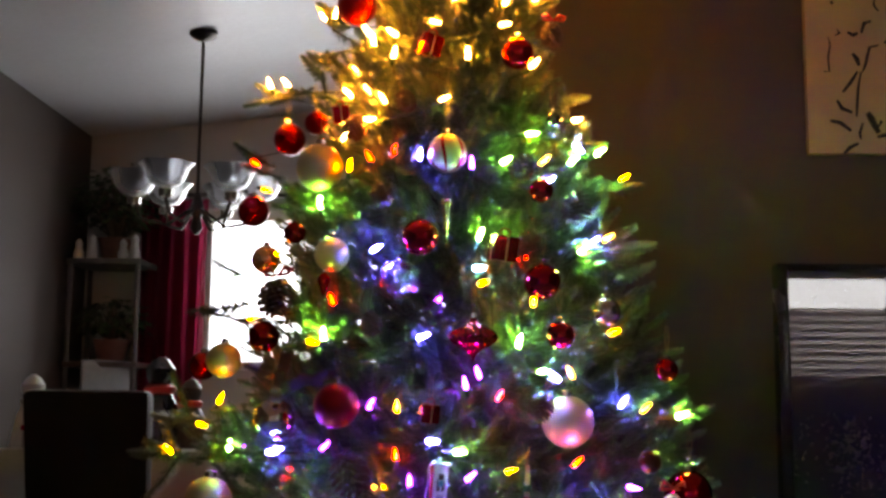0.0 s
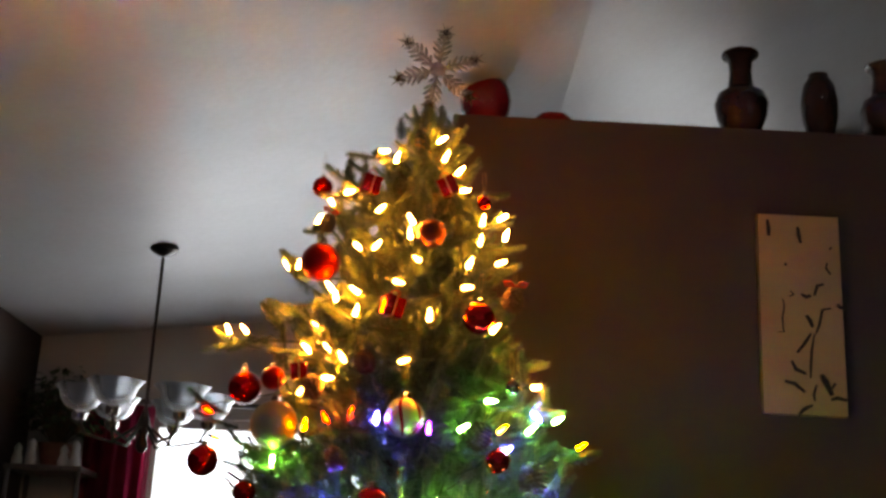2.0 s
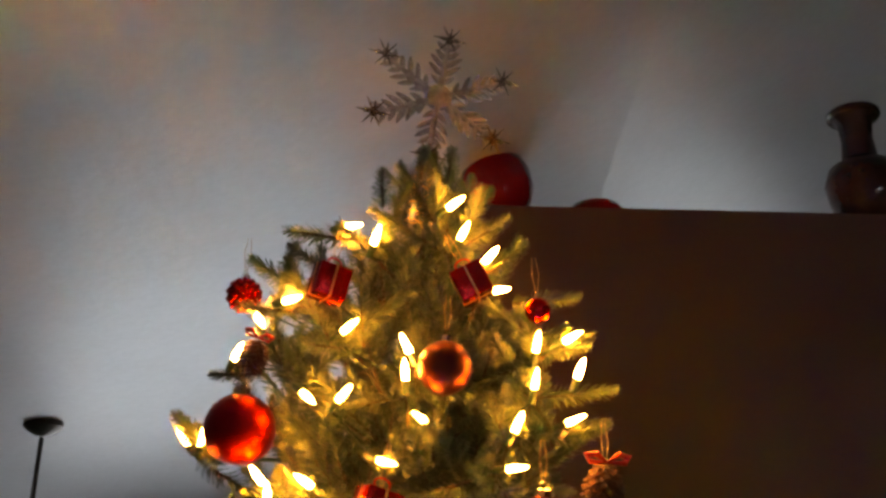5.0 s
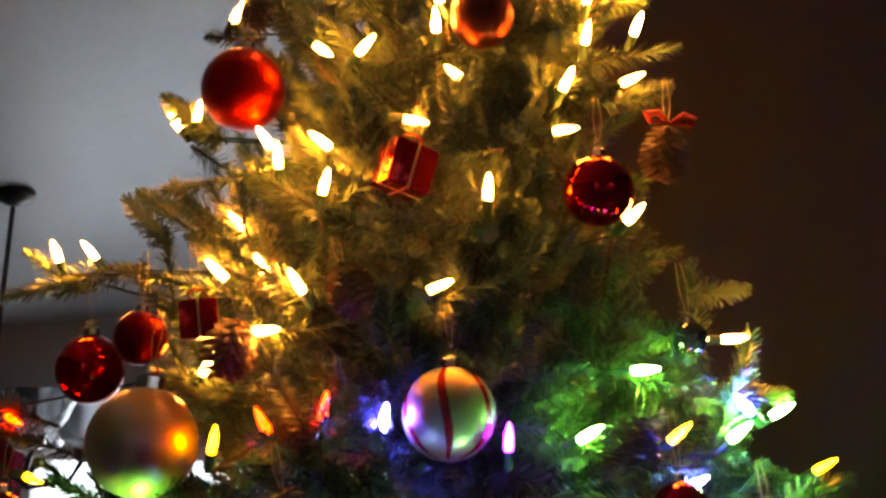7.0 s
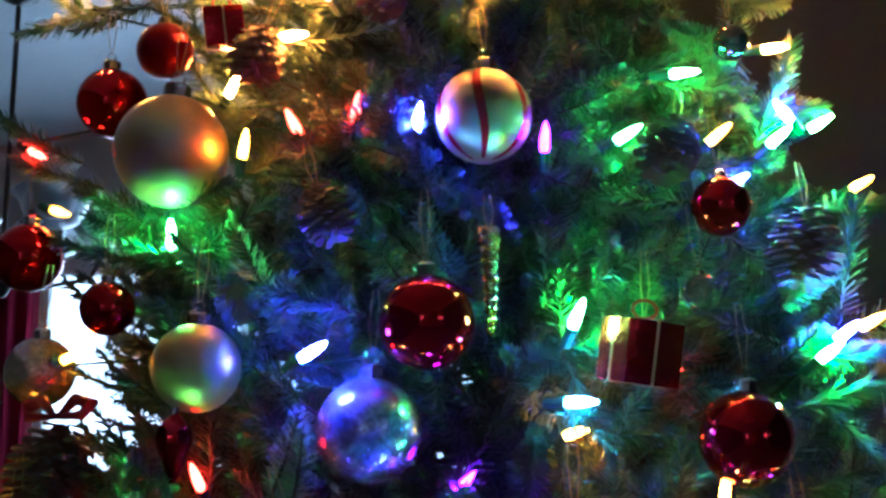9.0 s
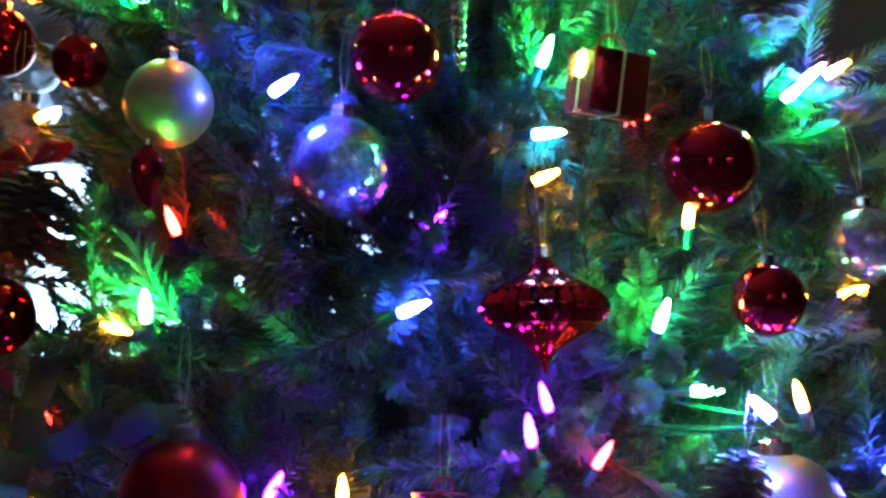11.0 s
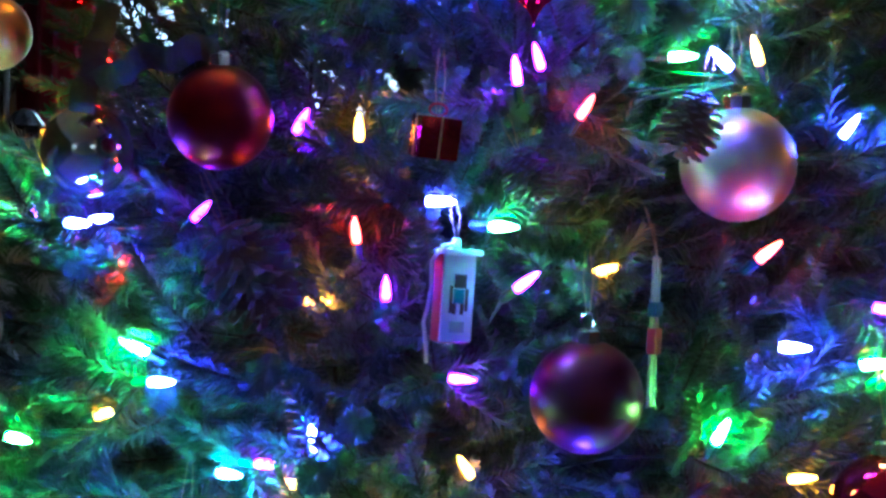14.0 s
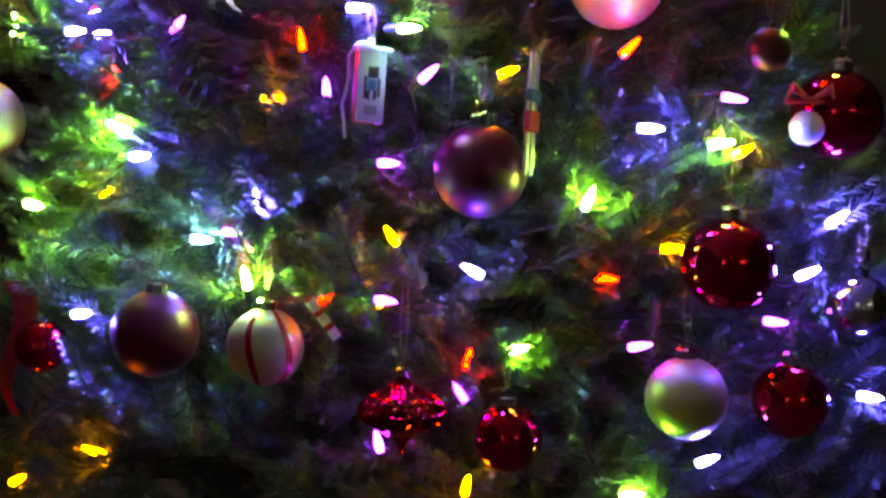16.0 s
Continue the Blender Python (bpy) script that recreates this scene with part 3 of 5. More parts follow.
def television():
    root = empty("television", pose(1.268, 2.9, 0.70), "flat black television reflecting the room's window", "television")
    w, h = 0.535, 0.655
    bm = box((-w, -0.02, 0), (-w + 0.028, 0.03, h), 0.004)
    for lo, hi in (((w - 0.028, -0.02, 0), (w, 0.03, h)), ((-w + 0.028, -0.02, 0), (w - 0.028, 0.03, 0.028)), ((-w + 0.028, -0.02, h - 0.02), (w - 0.028, 0.03, h))):
        bm = box(lo, hi, 0.004, bm)
    part("bezel", bm, M_BEZEL, root)
    part("screen", box((-w + 0.029, -0.012, 0.029), (w - 0.029, 0.02, h - 0.021)), M_SCREEN, root, smooth=False)
    part("stand", lathe([(0.16, -0.045), (0.16, -0.03), (0.03, -0.02), (0.03, 0.04)], 24), M_BEZEL, root)


television()
stand = empty("media_cabinet", pose(1.29, 2.78, 0), "low dark wooden media cabinet under the television", "cabinet")
part("body", box((-0.65, -0.2, 0.06), (0.65, 0.22, 0.655), 0.006), M_WOOD_DARK, stand)
for sx in (-0.32, 0.32):
    door = part("door", box((sx - 0.3, -0.22, 0.1), (sx + 0.3, -0.202, 0.62), 0.004), M_WOOD_DARK, stand)
    part("handle", tube([(sx * 0.2, -0.24, 0.32), (sx * 0.2, -0.24, 0.42)], 0.006, 8), M_CAP, door)
part("plinth", box((-0.62, -0.17, 0), (0.62, 0.2, 0.06)), M_WOOD_DARK, stand)


# ---- the christmas tree ----
AXIS_X, AXIS_Y = -0.025, 2.46
REACH = ((0.30, 0.62), (0.45, 0.68), (0.60, 0.69), (0.80, 0.65), (1.00, 0.58), (1.21, 0.50), (1.48, 0.42), (1.65, 0.38), (1.80, 0.32), (1.92, 0.25), (2.02, 0.18), (2.10, 0.11), (2.18, 0.05))


def reach(z):
    """How far the branches stand out sideways at a height."""
    for (z0, r0), (z1, r1) in zip(REACH, REACH[1:]):
        if z <= z1:
            return r0 + (r1 - r0) * max(z - z0, 0) / (z1 - z0)
    return 0.04


def lopsided(a, z):
    """The upper tree stands out less on its east side."""
    return 1 - (0.5 if math.cos(a) > 0 else 0.1) * abs(math.cos(a)) * min(max((z - 0.9) / 0.8, 0), 1)


def branch_mesh(length, spurs, seed, sprig=0.12, bare=False):
    """A wire stem with needled twigs fanning from its outer part, along +x."""
    rnd = random.Random(seed)
    verts, faces, mats = [], [], []

    def stick(a, b, r0, r1):
        d = (b - a).normalized()
        s = d.cross(Vector((0.2, 0.3, 0.93))).normalized()
        u = d.cross(s)
        i = len(verts)
        for p, r in ((a, r0), (b, r1)):
            for k in range(4):
                verts.append(p + r * (math.cos(k * 1.571) * s + math.sin(k * 1.571) * u))
        for k in range(4):
            faces.append((i + k, i + (k + 1) % 4, i + 4 + (k + 1) % 4, i + 4 + k))
            mats.append(1)

    def twig(a, d, L, bend):
        s = d.cross(Vector((0.11, 0.2, 0.97))).normalized()
        u = s.cross(d)
        stick(a, a + d * L * 0.5 + u * bend * 0.25, 0.0022, 0.0016)
        stick(a + d * L * 0.5 + u * bend * 0.25, a + d * L + u * bend, 0.0016, 0.0008)
        n = int(L * 1900)
        for i in range(n):
            t = (i + rnd.random()) / n
            p = a + d * L * t + u * bend * t * t
            ang = i * 2.4 + rnd.uniform(-0.4, 0.4)
            out = math.cos(ang) * s + math.sin(ang) * u
            lean = 0.55 + 0.9 * t * t
            nd = (out + d * lean + Vector((rnd.uniform(-.12, .12), rnd.uniform(-.12, .12), rnd.uniform(-.12, .12)))).normalized()
            nl = rnd.uniform(0.0165, 0.0195) * (1.0 - 0.4 * t ** 4) * (0.7 + 0.3 * min(1, 5 * t))
            w = nd.cross(out + d * 0.3 + Vector((0.01, 0.02, 0.03))).normalized() * 0.00115
            k = len(verts)
            verts.extend((p - w, p + w, p + nd * nl + w * 0.55, p + nd * nl - w * 0.55))
            faces.append((k, k + 1, k + 2, k + 3))
            mats.append(0)

    if bare:
        twig(Vector((0, 0, 0)), Vector((1, 0, 0)), length, 0.008)
        spurs = 0
    sag = -0.10 * length
    stem = [Vector((length * i / 5, 0, sag * math.sin(i / 5 * 2.2))) for i in range(6)]
    for i in range(0 if bare else 5):
        stick(stem[i], stem[i + 1], 0.0035 - 0.0004 * i, 0.0031 - 0.0004 * i)
    tip_d = (stem[5] - stem[4]).normalized()
    if not bare:
        twig(stem[4], tip_d, length * 0.2 + sprig * 0.55, 0.01)
    for j in range(spurs):
        f = 0.16 + 0.82 * (j + rnd.random() * 0.6) / spurs
        p = stem[0].lerp(stem[5], f) + Vector((0, 0, sag * (math.sin(f * 2.2) - f * math.sin(2.2))))
        side = 1 if j % 2 else -1
        yaw = side * radians(rnd.uniform(28, 62))
        lift = radians(rnd.uniform(-8, 48))
        d = Vector((math.cos(yaw) * math.cos(lift), math.sin(yaw) * math.cos(lift), math.sin(lift)))
        twig(p, d, sprig * rnd.uniform(0.75, 1.15), rnd.uniform(0.0, 0.012))
    me = bpy.data.meshes.new("branch")
    me.from_pydata([tuple(v) for v in verts], [], faces)
    me.materials.append(M_NEEDLE)
    me.materials.append(M_STEM)
    me.polygons.foreach_set("material_index", mats)
    return me


tree = empty("christmas_tree", pose(AXIS_X, AXIS_Y, 0), "decorated green artificial fir christmas tree", "tree")
part("trunk", tube([(0, 0, 0.05), (0, 0, 0.9), (0, 0, 1.7), (0, 0, 2.08)], [0.024, 0.021, 0.017, 0.008], 12), M_TRUNK, tree)
part("stand", tube([(-0.3, 0, 0.012), (0, 0, 0.06), (0.3, 0, 0.012)], 0.012, 8, tube([(0, -0.3, 0.012), (0, 0, 0.06), (0, 0.3, 0.012)], 0.012, 8)), M_IRON, tree)
SIZES = (0.10, 0.16, 0.22, 0.30, 0.38, 0.46)
BRANCHES = {}
for si, size in enumerate(SIZES):
    BRANCHES[size] = [branch_mesh(size, (5, 7, 9, 12, 14, 16)[si], 40 + 7 * si + v, (0.07, 0.08, 0.09, 0.10, 0.105, 0.11)[si]) for v in range(4)]


# ---- lights ----
lights = empty("string_lights", pose(0, 0, 0), "string of warm white and coloured faceted led bulbs", "string lights")
BULB = lathe([(0.0026, -0.001), (0.0036, 0.002), (0.0040, 0.006), (0.0036, 0.013), (0.0024, 0.020), (0.0008, 0.0245)], 8)
SOCKET = mesh_of("socket", lathe([(0.0032, -0.016), (0.0042, -0.014), (0.0046, -0.002), (0.0052, -0.0005), (0.0052, 0.0008)], 8), M_SOCKET)
BULB_MESH = {}
for colour_name, m in GLOW.items():
    BULB_MESH[colour_name] = mesh_of("bulb", BULB.copy(), m, False)
BULB_AT = []


def bulb(x, y, z, angle, colour_name):
    """A lit bulb whose tip points up by the angle within the tree's face, leaning outwards."""
    a = radians(angle)
    d = Vector((math.cos(a), -0.45, math.sin(a))).normalized()
    q = d.to_track_quat("Z", "Y").to_matrix().to_4x4()
    body = part("bulb", BULB_MESH[colour_name], None, lights, at=Matrix.Translation(Vector((x, y, z)) - d * 0.01) @ q)
    part("socket", SOCKET, None, body)
    BULB_AT.append(Vector((x, y, z)) - d * 0.024)


bulb(-0.133, 2.317, 2.056, 0, "warm")
bulb(-0.103, 2.317, 2.043, 70, "warm")
bulb(0.000, 2.317, 2.051, 60, "warm")
bulb(0.031, 2.317, 2.021, 45, "warm")
bulb(0.040, 2.317, 1.978, 0, "warm")
bulb(-0.239, 2.374, 1.959, -60, "warm")
bulb(-0.131, 2.317, 1.929, 35, "warm")
bulb(-0.065, 2.317, 1.908, 120, "warm")
bulb(-0.066, 2.317, 1.877, 95, "warm")
bulb(0.123, 2.322, 1.923, 25, "warm")
bulb(0.132, 2.325, 1.885, 70, "warm")
bulb(-0.134, 2.317, 1.849, 45, "warm")
bulb(0.059, 2.317, 1.819, 65, "warm")
bulb(0.122, 2.321, 1.825, 20, "warm")
bulb(-0.046, 2.317, 1.822, 150, "warm")
bulb(-0.086, 2.317, 1.774, -20, "warm")
bulb(-0.225, 2.349, 1.764, 130, "warm")
bulb(-0.212, 2.337, 1.741, 95, "warm")
bulb(-0.171, 2.321, 1.752, 150, "warm")
bulb(-0.340, 2.520, 1.853, 130, "warm")
bulb(-0.307, 2.457, 1.836, 80, "warm")
bulb(-0.174, 2.324, 1.848, -45, "warm")
bulb(-0.011, 2.317, 2.089, 30, "warm")
bulb(-0.200, 2.340, 1.971, 10, "warm")
bulb(-0.167, 2.310, 1.706, 75, "warm")
bulb(-0.245, 2.345, 1.678, 135, "warm")
bulb(-0.219, 2.312, 1.625, 120, "warm")
bulb(-0.187, 2.294, 1.607, 125, "warm")
bulb(-0.018, 2.308, 1.704, 90, "warm")
bulb(0.114, 2.304, 1.681, 45, "warm")
bulb(-0.459, 2.539, 1.705, 110, "warm")
bulb(-0.423, 2.539, 1.707, 130, "warm")
bulb(-0.065, 2.288, 1.605, 20, "warm")
bulb(0.083, 2.317, 1.913, 80, "warm")
bulb(0.080, 2.317, 1.869, 80, "warm")
bulb(0.055, 2.317, 1.769, 0, "warm")
bulb(-0.266, 2.405, 1.927, 60, "warm")
bulb(-0.262, 2.347, 1.632, 140, "warm")
bulb(-0.251, 2.293, 1.469, 80, "amber")
bulb(-0.214, 2.295, 1.565, 0, "warm")
bulb(-0.486, 2.539, 1.526, -30, "red")
bulb(0.108, 2.273, 1.531, 0, "green")
bulb(0.202, 2.316, 1.570, 0, "warm")
bulb(0.203, 2.301, 1.507, 140, "blue")
bulb(0.132, 2.263, 1.475, 40, "amber")
bulb(-0.460, 2.539, 1.466, -20, "amber")
bulb(-0.310, 2.314, 1.398, 90, "green")
bulb(-0.396, 2.360, 1.304, 20, "amber")
bulb(-0.209, 2.274, 1.482, 120, "red")
bulb(-0.160, 2.266, 1.493, 80, "red")
bulb(-0.111, 2.264, 1.484, 80, "blue")
bulb(-0.009, 2.261, 1.469, 90, "violet")
bulb(0.057, 2.262, 1.474, 30, "green")
bulb(0.190, 2.285, 1.480, 40, "green")
bulb(0.140, 2.255, 1.433, 30, "blue")
bulb(-0.191, 2.226, 1.295, 30, "blue")
bulb(0.008, 2.231, 1.323, 70, "green")
bulb(0.005, 2.218, 1.258, 0, "cyan")
bulb(0.015, 2.288, 1.238, 20, "amber")
bulb(-0.075, 2.280, 1.198, 50, "violet")
bulb(0.108, 2.206, 1.195, 90, "amber")
bulb(-0.281, 2.302, 1.203, 110, "red")
bulb(-0.276, 2.413, 1.558, 60, "warm")
bulb(0.225, 2.255, 1.314, 40, "blue")
bulb(-0.285, 2.209, 1.129, 90, "green")
bulb(-0.307, 2.214, 1.116, -20, "amber")
bulb(-0.098, 2.192, 1.126, 20, "blue")
bulb(0.081, 2.191, 1.118, 75, "green")
bulb(-0.018, 2.175, 1.039, 100, "violet")
bulb(0.006, 2.253, 1.061, 110, "violet")
bulb(0.175, 2.179, 1.060, 115, "amber")
bulb(0.147, 2.177, 1.053, 140, "blue")
bulb(-0.379, 2.306, 1.054, 120, "red")
bulb(-0.197, 2.241, 1.000, 60, "violet")
bulb(-0.147, 2.240, 0.996, 90, "amber")
bulb(0.129, 2.254, 1.066, 0, "green")
bulb(0.090, 2.297, 1.285, 15, "red")
bulb(0.205, 2.241, 1.297, 40, "green")
bulb(-0.028, 2.165, 0.916, 0, "green")
bulb(-0.078, 2.165, 0.935, 0, "blue")
bulb(0.184, 2.165, 0.900, 45, "red")
bulb(-0.008, 2.165, 0.872, 40, "violet")
bulb(0.066, 2.239, 0.880, 20, "amber")
bulb(-0.121, 2.239, 0.858, 90, "violet")
bulb(-0.181, 2.239, 0.848, 0, "amber")
bulb(-0.282, 2.244, 0.922, 45, "violet")
bulb(-0.377, 2.274, 0.914, 10, "blue")
bulb(-0.363, 2.264, 0.878, -10, "red")
bulb(-0.317, 2.173, 0.813, 150, "green")
bulb(0.046, 2.244, 1.018, 60, "red")
bulb(0.206, 2.165, 0.825, 0, "blue")
bulb(0.280, 2.263, 1.008, 60, "blue")
bulb(0.267, 2.298, 1.144, 20, "amber")
bulb(-0.422, 2.203, 0.732, -5, "green")
bulb(-0.365, 2.257, 0.745, 20, "amber")
bulb(-0.297, 2.169, 0.786, 5, "blue")
bulb(-0.444, 2.311, 0.912, 95, "violet")
bulb(-0.148, 2.239, 0.908, 95, "red")
bulb(-0.361, 2.178, 0.623, 10, "blue")
bulb(-0.185, 2.165, 0.666, 95, "green")
bulb(-0.173, 2.165, 0.743, 100, "blue")
bulb(-0.221, 2.239, 0.707, 0, "violet")
bulb(-0.049, 2.239, 0.707, 120, "amber")
bulb(-0.127, 2.239, 0.641, 0, "red")
bulb(-0.062, 2.239, 0.641, 90, "amber")
bulb(-0.046, 2.165, 0.650, 0, "violet")
bulb(0.042, 2.165, 0.682, 150, "blue")
bulb(0.151, 2.165, 0.755, 70, "green")
bulb(0.239, 2.240, 0.704, 10, "amber")
bulb(0.173, 2.239, 0.671, 0, "red")
bulb(0.274, 2.173, 0.812, 10, "green")
bulb(0.285, 2.178, 0.856, -10, "violet")
bulb(-0.056, 2.239, 0.784, 0, "violet")
bulb(-0.343, 2.172, 0.481, 150, "amber")
bulb(-0.197, 2.239, 0.690, 0, "amber")
bulb(-0.049, 2.165, 0.506, 100, "violet")
bulb(0.032, 2.165, 0.560, 120, "violet")
bulb(0.034, 2.239, 0.579, 80, "red")
bulb(0.085, 2.165, 0.606, 20, "green")
bulb(0.204, 2.165, 0.614, 15, "violet")
bulb(0.274, 2.168, 0.503, 30, "blue")
bulb(0.040, 2.165, 0.466, 80, "amber")
bulb(0.438, 2.218, 0.563, 0, "blue")
bulb(0.396, 2.213, 0.740, 40, "blue")
bulb(0.295, 2.178, 0.804, 30, "amber")
bulb(0.366, 2.195, 0.687, 30, "blue")
bulb(0.350, 2.261, 0.629, 0, "violet")
bulb(-0.254, 2.239, 0.698, 0, "cyan")
bulb(0.202, 2.165, 0.465, 20, "green")
bulb(-0.440, 2.199, 0.439, 30, "amber")
bulb(-0.535, 2.325, 0.959, -15, "amber")
bulb(-0.614, 2.393, 0.907, 130, "amber")
bulb(-0.463, 2.252, 0.920, 80, "green")
bulb(-0.495, 2.306, 1.009, 60, "amber")
bulb(0.386, 2.241, 0.986, 20, "green")
bulb(0.314, 2.201, 0.998, 45, "amber")
bulb(0.252, 2.229, 1.182, 60, "red")
bulb(0.255, 2.277, 1.325, 30, "amber")
bulb(-0.374, 2.198, 0.911, 0, "blue")
bulb(-0.445, 2.345, 1.171, 10, "amber")
bulb(0.302, 2.387, 1.466, 30, "amber")
bulb(0.248, 2.340, 1.509, 30, "green")

# the cable runs from lamp to lamp, dipping back among the branches
BULB_AT.sort(key=lambda p: (round(p.z / 0.12), math.atan2(p.y - AXIS_Y, p.x - AXIS_X) * (1 if round(p.z / 0.12) % 2 else -1)))
for p, q in zip(BULB_AT, BULB_AT[1:]):
    if (p - q).length < 0.2:
        mid = (p + q) / 2
        back = Vector((AXIS_X - mid.x, AXIS_Y - mid.y, -0.02)) * 0.5
        part("cable", tube([p, p.lerp(mid, 0.5) + back * 0.7, mid + back, q.lerp(mid, 0.5) + back * 0.7, q], 0.0013, 4), M_WIRE, lights)


# ---- ornaments ----
SPOTS = []


def hook(root, top, length=0.05):
    SPOTS.append((root.matrix_basis.translation.copy(), top * 0.85))
    for s in (-1, 1):
        part("thread", tube([(0.001 * s, 0, top), (0.004 * s, 0.004, top + length * 0.5), (0.002 * s, 0.012, top + length)], 0.0005, 4), M_THREAD, root)


def cap(root, r):
    k = r / 0.04
    part("cap", lathe([(0.0095 * k, r - 0.003 * k), (0.0098 * k, r + 0.007 * k), (0.008 * k, r + 0.009 * k), (0.002 * k, r + 0.010 * k)], 16, 0.05, 8), M_CAP, root, "ribbed chrome cap")
    part("ring", tube([(0.005 * k * math.cos(t), 0, r + 0.014 * k + 0.005 * k * math.sin(t)) for t in [i * 0.698 for i in range(10)]], 0.0006 * k, 4), M_CAP, root)
    hook(root, r + 0.018 * k)


def bauble(x, y, z, r, material, label, turn=0.0):
    root = empty("bauble", pose(x, y, z, 3 * math.sin(40 * x), 3 * math.cos(30 * z), turn), label, "ornament", "tree ornaments")
    part("ball", sphere(r), material, root)
    cap(root, r)
    return root


def ball_matte_red(x, y, z, r):
    bauble(x, y, z, r, M_RED_MATTE, "matte red ball ornament hung on a fir branch")


def ball_shiny_red(x, y, z, r):
    bauble(x, y, z, r, M_RED_SHINY, "shiny deep red ball ornament on the tree")


def ball_matte_copper(x, y, z, r):
    bauble(x, y, z, r, M_COPPER, "matte copper-red ball ornament on the tree")


def ball_matte_gold(x, y, z, r):
    bauble(x, y, z, r, M_GOLD_MATTE, "satin gold ball ornament hung on a branch")


def ball_matte_plum(x, y, z, r):
    bauble(x, y, z, r, M_PLUM, "satin dark plum ball ornament on the tree")


def ball_smoke(x, y, z, r):
    bauble(x, y, z, r, M_SMOKE, "small smoky grey mirrored ball ornament")


def ball_clear(x, y, z, r):
    bauble(x, y, z, r, M_CLEAR, "small clear glass ball ornament with silver cap")


def ball_silver(x, y, z, r):
    root = bauble(x, y, z, r, M_SILVER, "mirrored brownish silver ball ornament on the tree")
    return root


def ball_glitter(x, y, z, r):
    bauble(x, y, z, r, M_GLITTER, "frosted silver glitter ball ornament on the tree")


def ball_glitter_gold(x, y, z, r):
    bauble(x, y, z, r, M_GLITTER_GOLD, "champagne glitter ball ornament on the tree")


def ball_berry(x, y, z, r):
    root = empty("berry_ornament", pose(x, y, z), "dark red beaded ball ornament near the treetop", "ornament", "tree ornaments")
    part("core", sphere(r * 0.82, 16, 10), M_RED_SHINY, root)
    bead = mesh_of("bead", sphere(r * 0.2, 8, 6), M_RED_SHINY)
    for i in range(60):
        zz = 1 - 2 * (i + 0.5) / 60
        a, q = i * 2.39996, math.sqrt(1 - zz * zz)
        part("bead", bead, None, root, at=pose(r * 0.84 * q * math.cos(a), r * 0.84 * q * math.sin(a), r * 0.84 * zz))
    cap(root, r)


def ball_stripe(x, y, z, r):
    root = bauble(x, y, z, r, M_GOLD_MATTE, "gold ball ornament with swirling red stripes", 20)
    for i in range(6):
        bm = bmesh.new()
        prev = None
        for k in range(25):
            t = 0.22 + (math.pi - 0.44) * k / 24
            a = i * math.pi / 3 + 0.22 * math.sin(t * 1.0) * (t - 1.57)
            w = 0.085 * math.sin(t) + 0.015
            row = [bm.verts.new((1.012 * r * math.sin(t) * math.cos(a + e * w / max(math.sin(t), 0.3)), 1.012 * r * math.sin(t) * math.sin(a + e * w / max(math.sin(t), 0.3)), 1.012 * r * math.cos(t))) for e in (-1, 0, 1)]
            if prev:
                for e in (0, 1):
                    bm.faces.new((prev[e], row[e], row[e + 1], prev[e + 1]))
            prev = row
        part("stripe", bm, M_STRIPE, root, "glossy red painted stripe")


def onion(x, y, z, r):
    root = empty("onion_ornament", pose(x, y, z), "ribbed shiny red onion-shaped glass ornament", "ornament", "tree ornaments")
    prof = [(0.02, -1.05), (0.06, -0.9), (0.16, -0.72), (0.36, -0.55), (0.62, -0.42), (0.86, -0.26), (0.98, -0.1), (1.0, 0.02), (0.94, 0.14), (0.8, 0.28), (0.6, 0.4), (0.4, 0.5), (0.22, 0.62), (0.14, 0.72), (0.12, 0.8)]
    part("body", lathe([(a * r, b * r) for a, b in prof], 96, 0.05, 24), M_RED_SHINY, root)
    for zz, rr in ((-0.26, 0.88), (0.02, 1.015), (0.28, 0.82)):
        part("band", lathe([(rr * r * 0.98, (zz - 0.03) * r), (rr * r * 1.02, zz * r), (rr * r * 0.98, (zz + 0.03) * r)], 48), M_FOIL, root)
    part("cap", lathe([(0.13 * r, 0.78 * r), (0.15 * r, 0.8 * r), (0.15 * r, 0.98 * r), (0.04 * r, 1.02 * r)], 16), M_CAP, root)
    hook(root, r * 1.02, 0.085)


def present(x, y, z, r, tilt=0.0):
    root = empty("gift_ornament", pose(x, y, z, 8, tilt, 14 + tilt), "tiny red foil gift-box ornament with gold thread", "ornament", "tree ornaments")
    part("box", box((-r, -r * 0.9, -r), (r, r * 0.9, r), r * 0.1), M_FOIL, root)
    g = 1.03
    bm = box((-r * 0.04, -r * 0.9 * g, -r * g), (r * 0.04, r * 0.9 * g, r * g), 0.0004)
    part("ribbon", bm, M_RIBBON_GOLD, root)
    part("ribbon", box((-r * g, -r * 0.04, -r * g), (r * g, r * 0.04, r * g), 0.0004), M_RIBBON_GOLD, root)
    for s in (-1, 1):
        pts = [(0.45 * r * s * math.sin(t), 0, r + 0.3 * r * (1 - math.cos(t)) + 0.02 * r) for t in [i * 0.63 for i in range(9)]]
        part("bow", tube(pts, 0.06 * r, 5), M_RIBBON, root)
    hook(root, r * 1.1, 0.05)


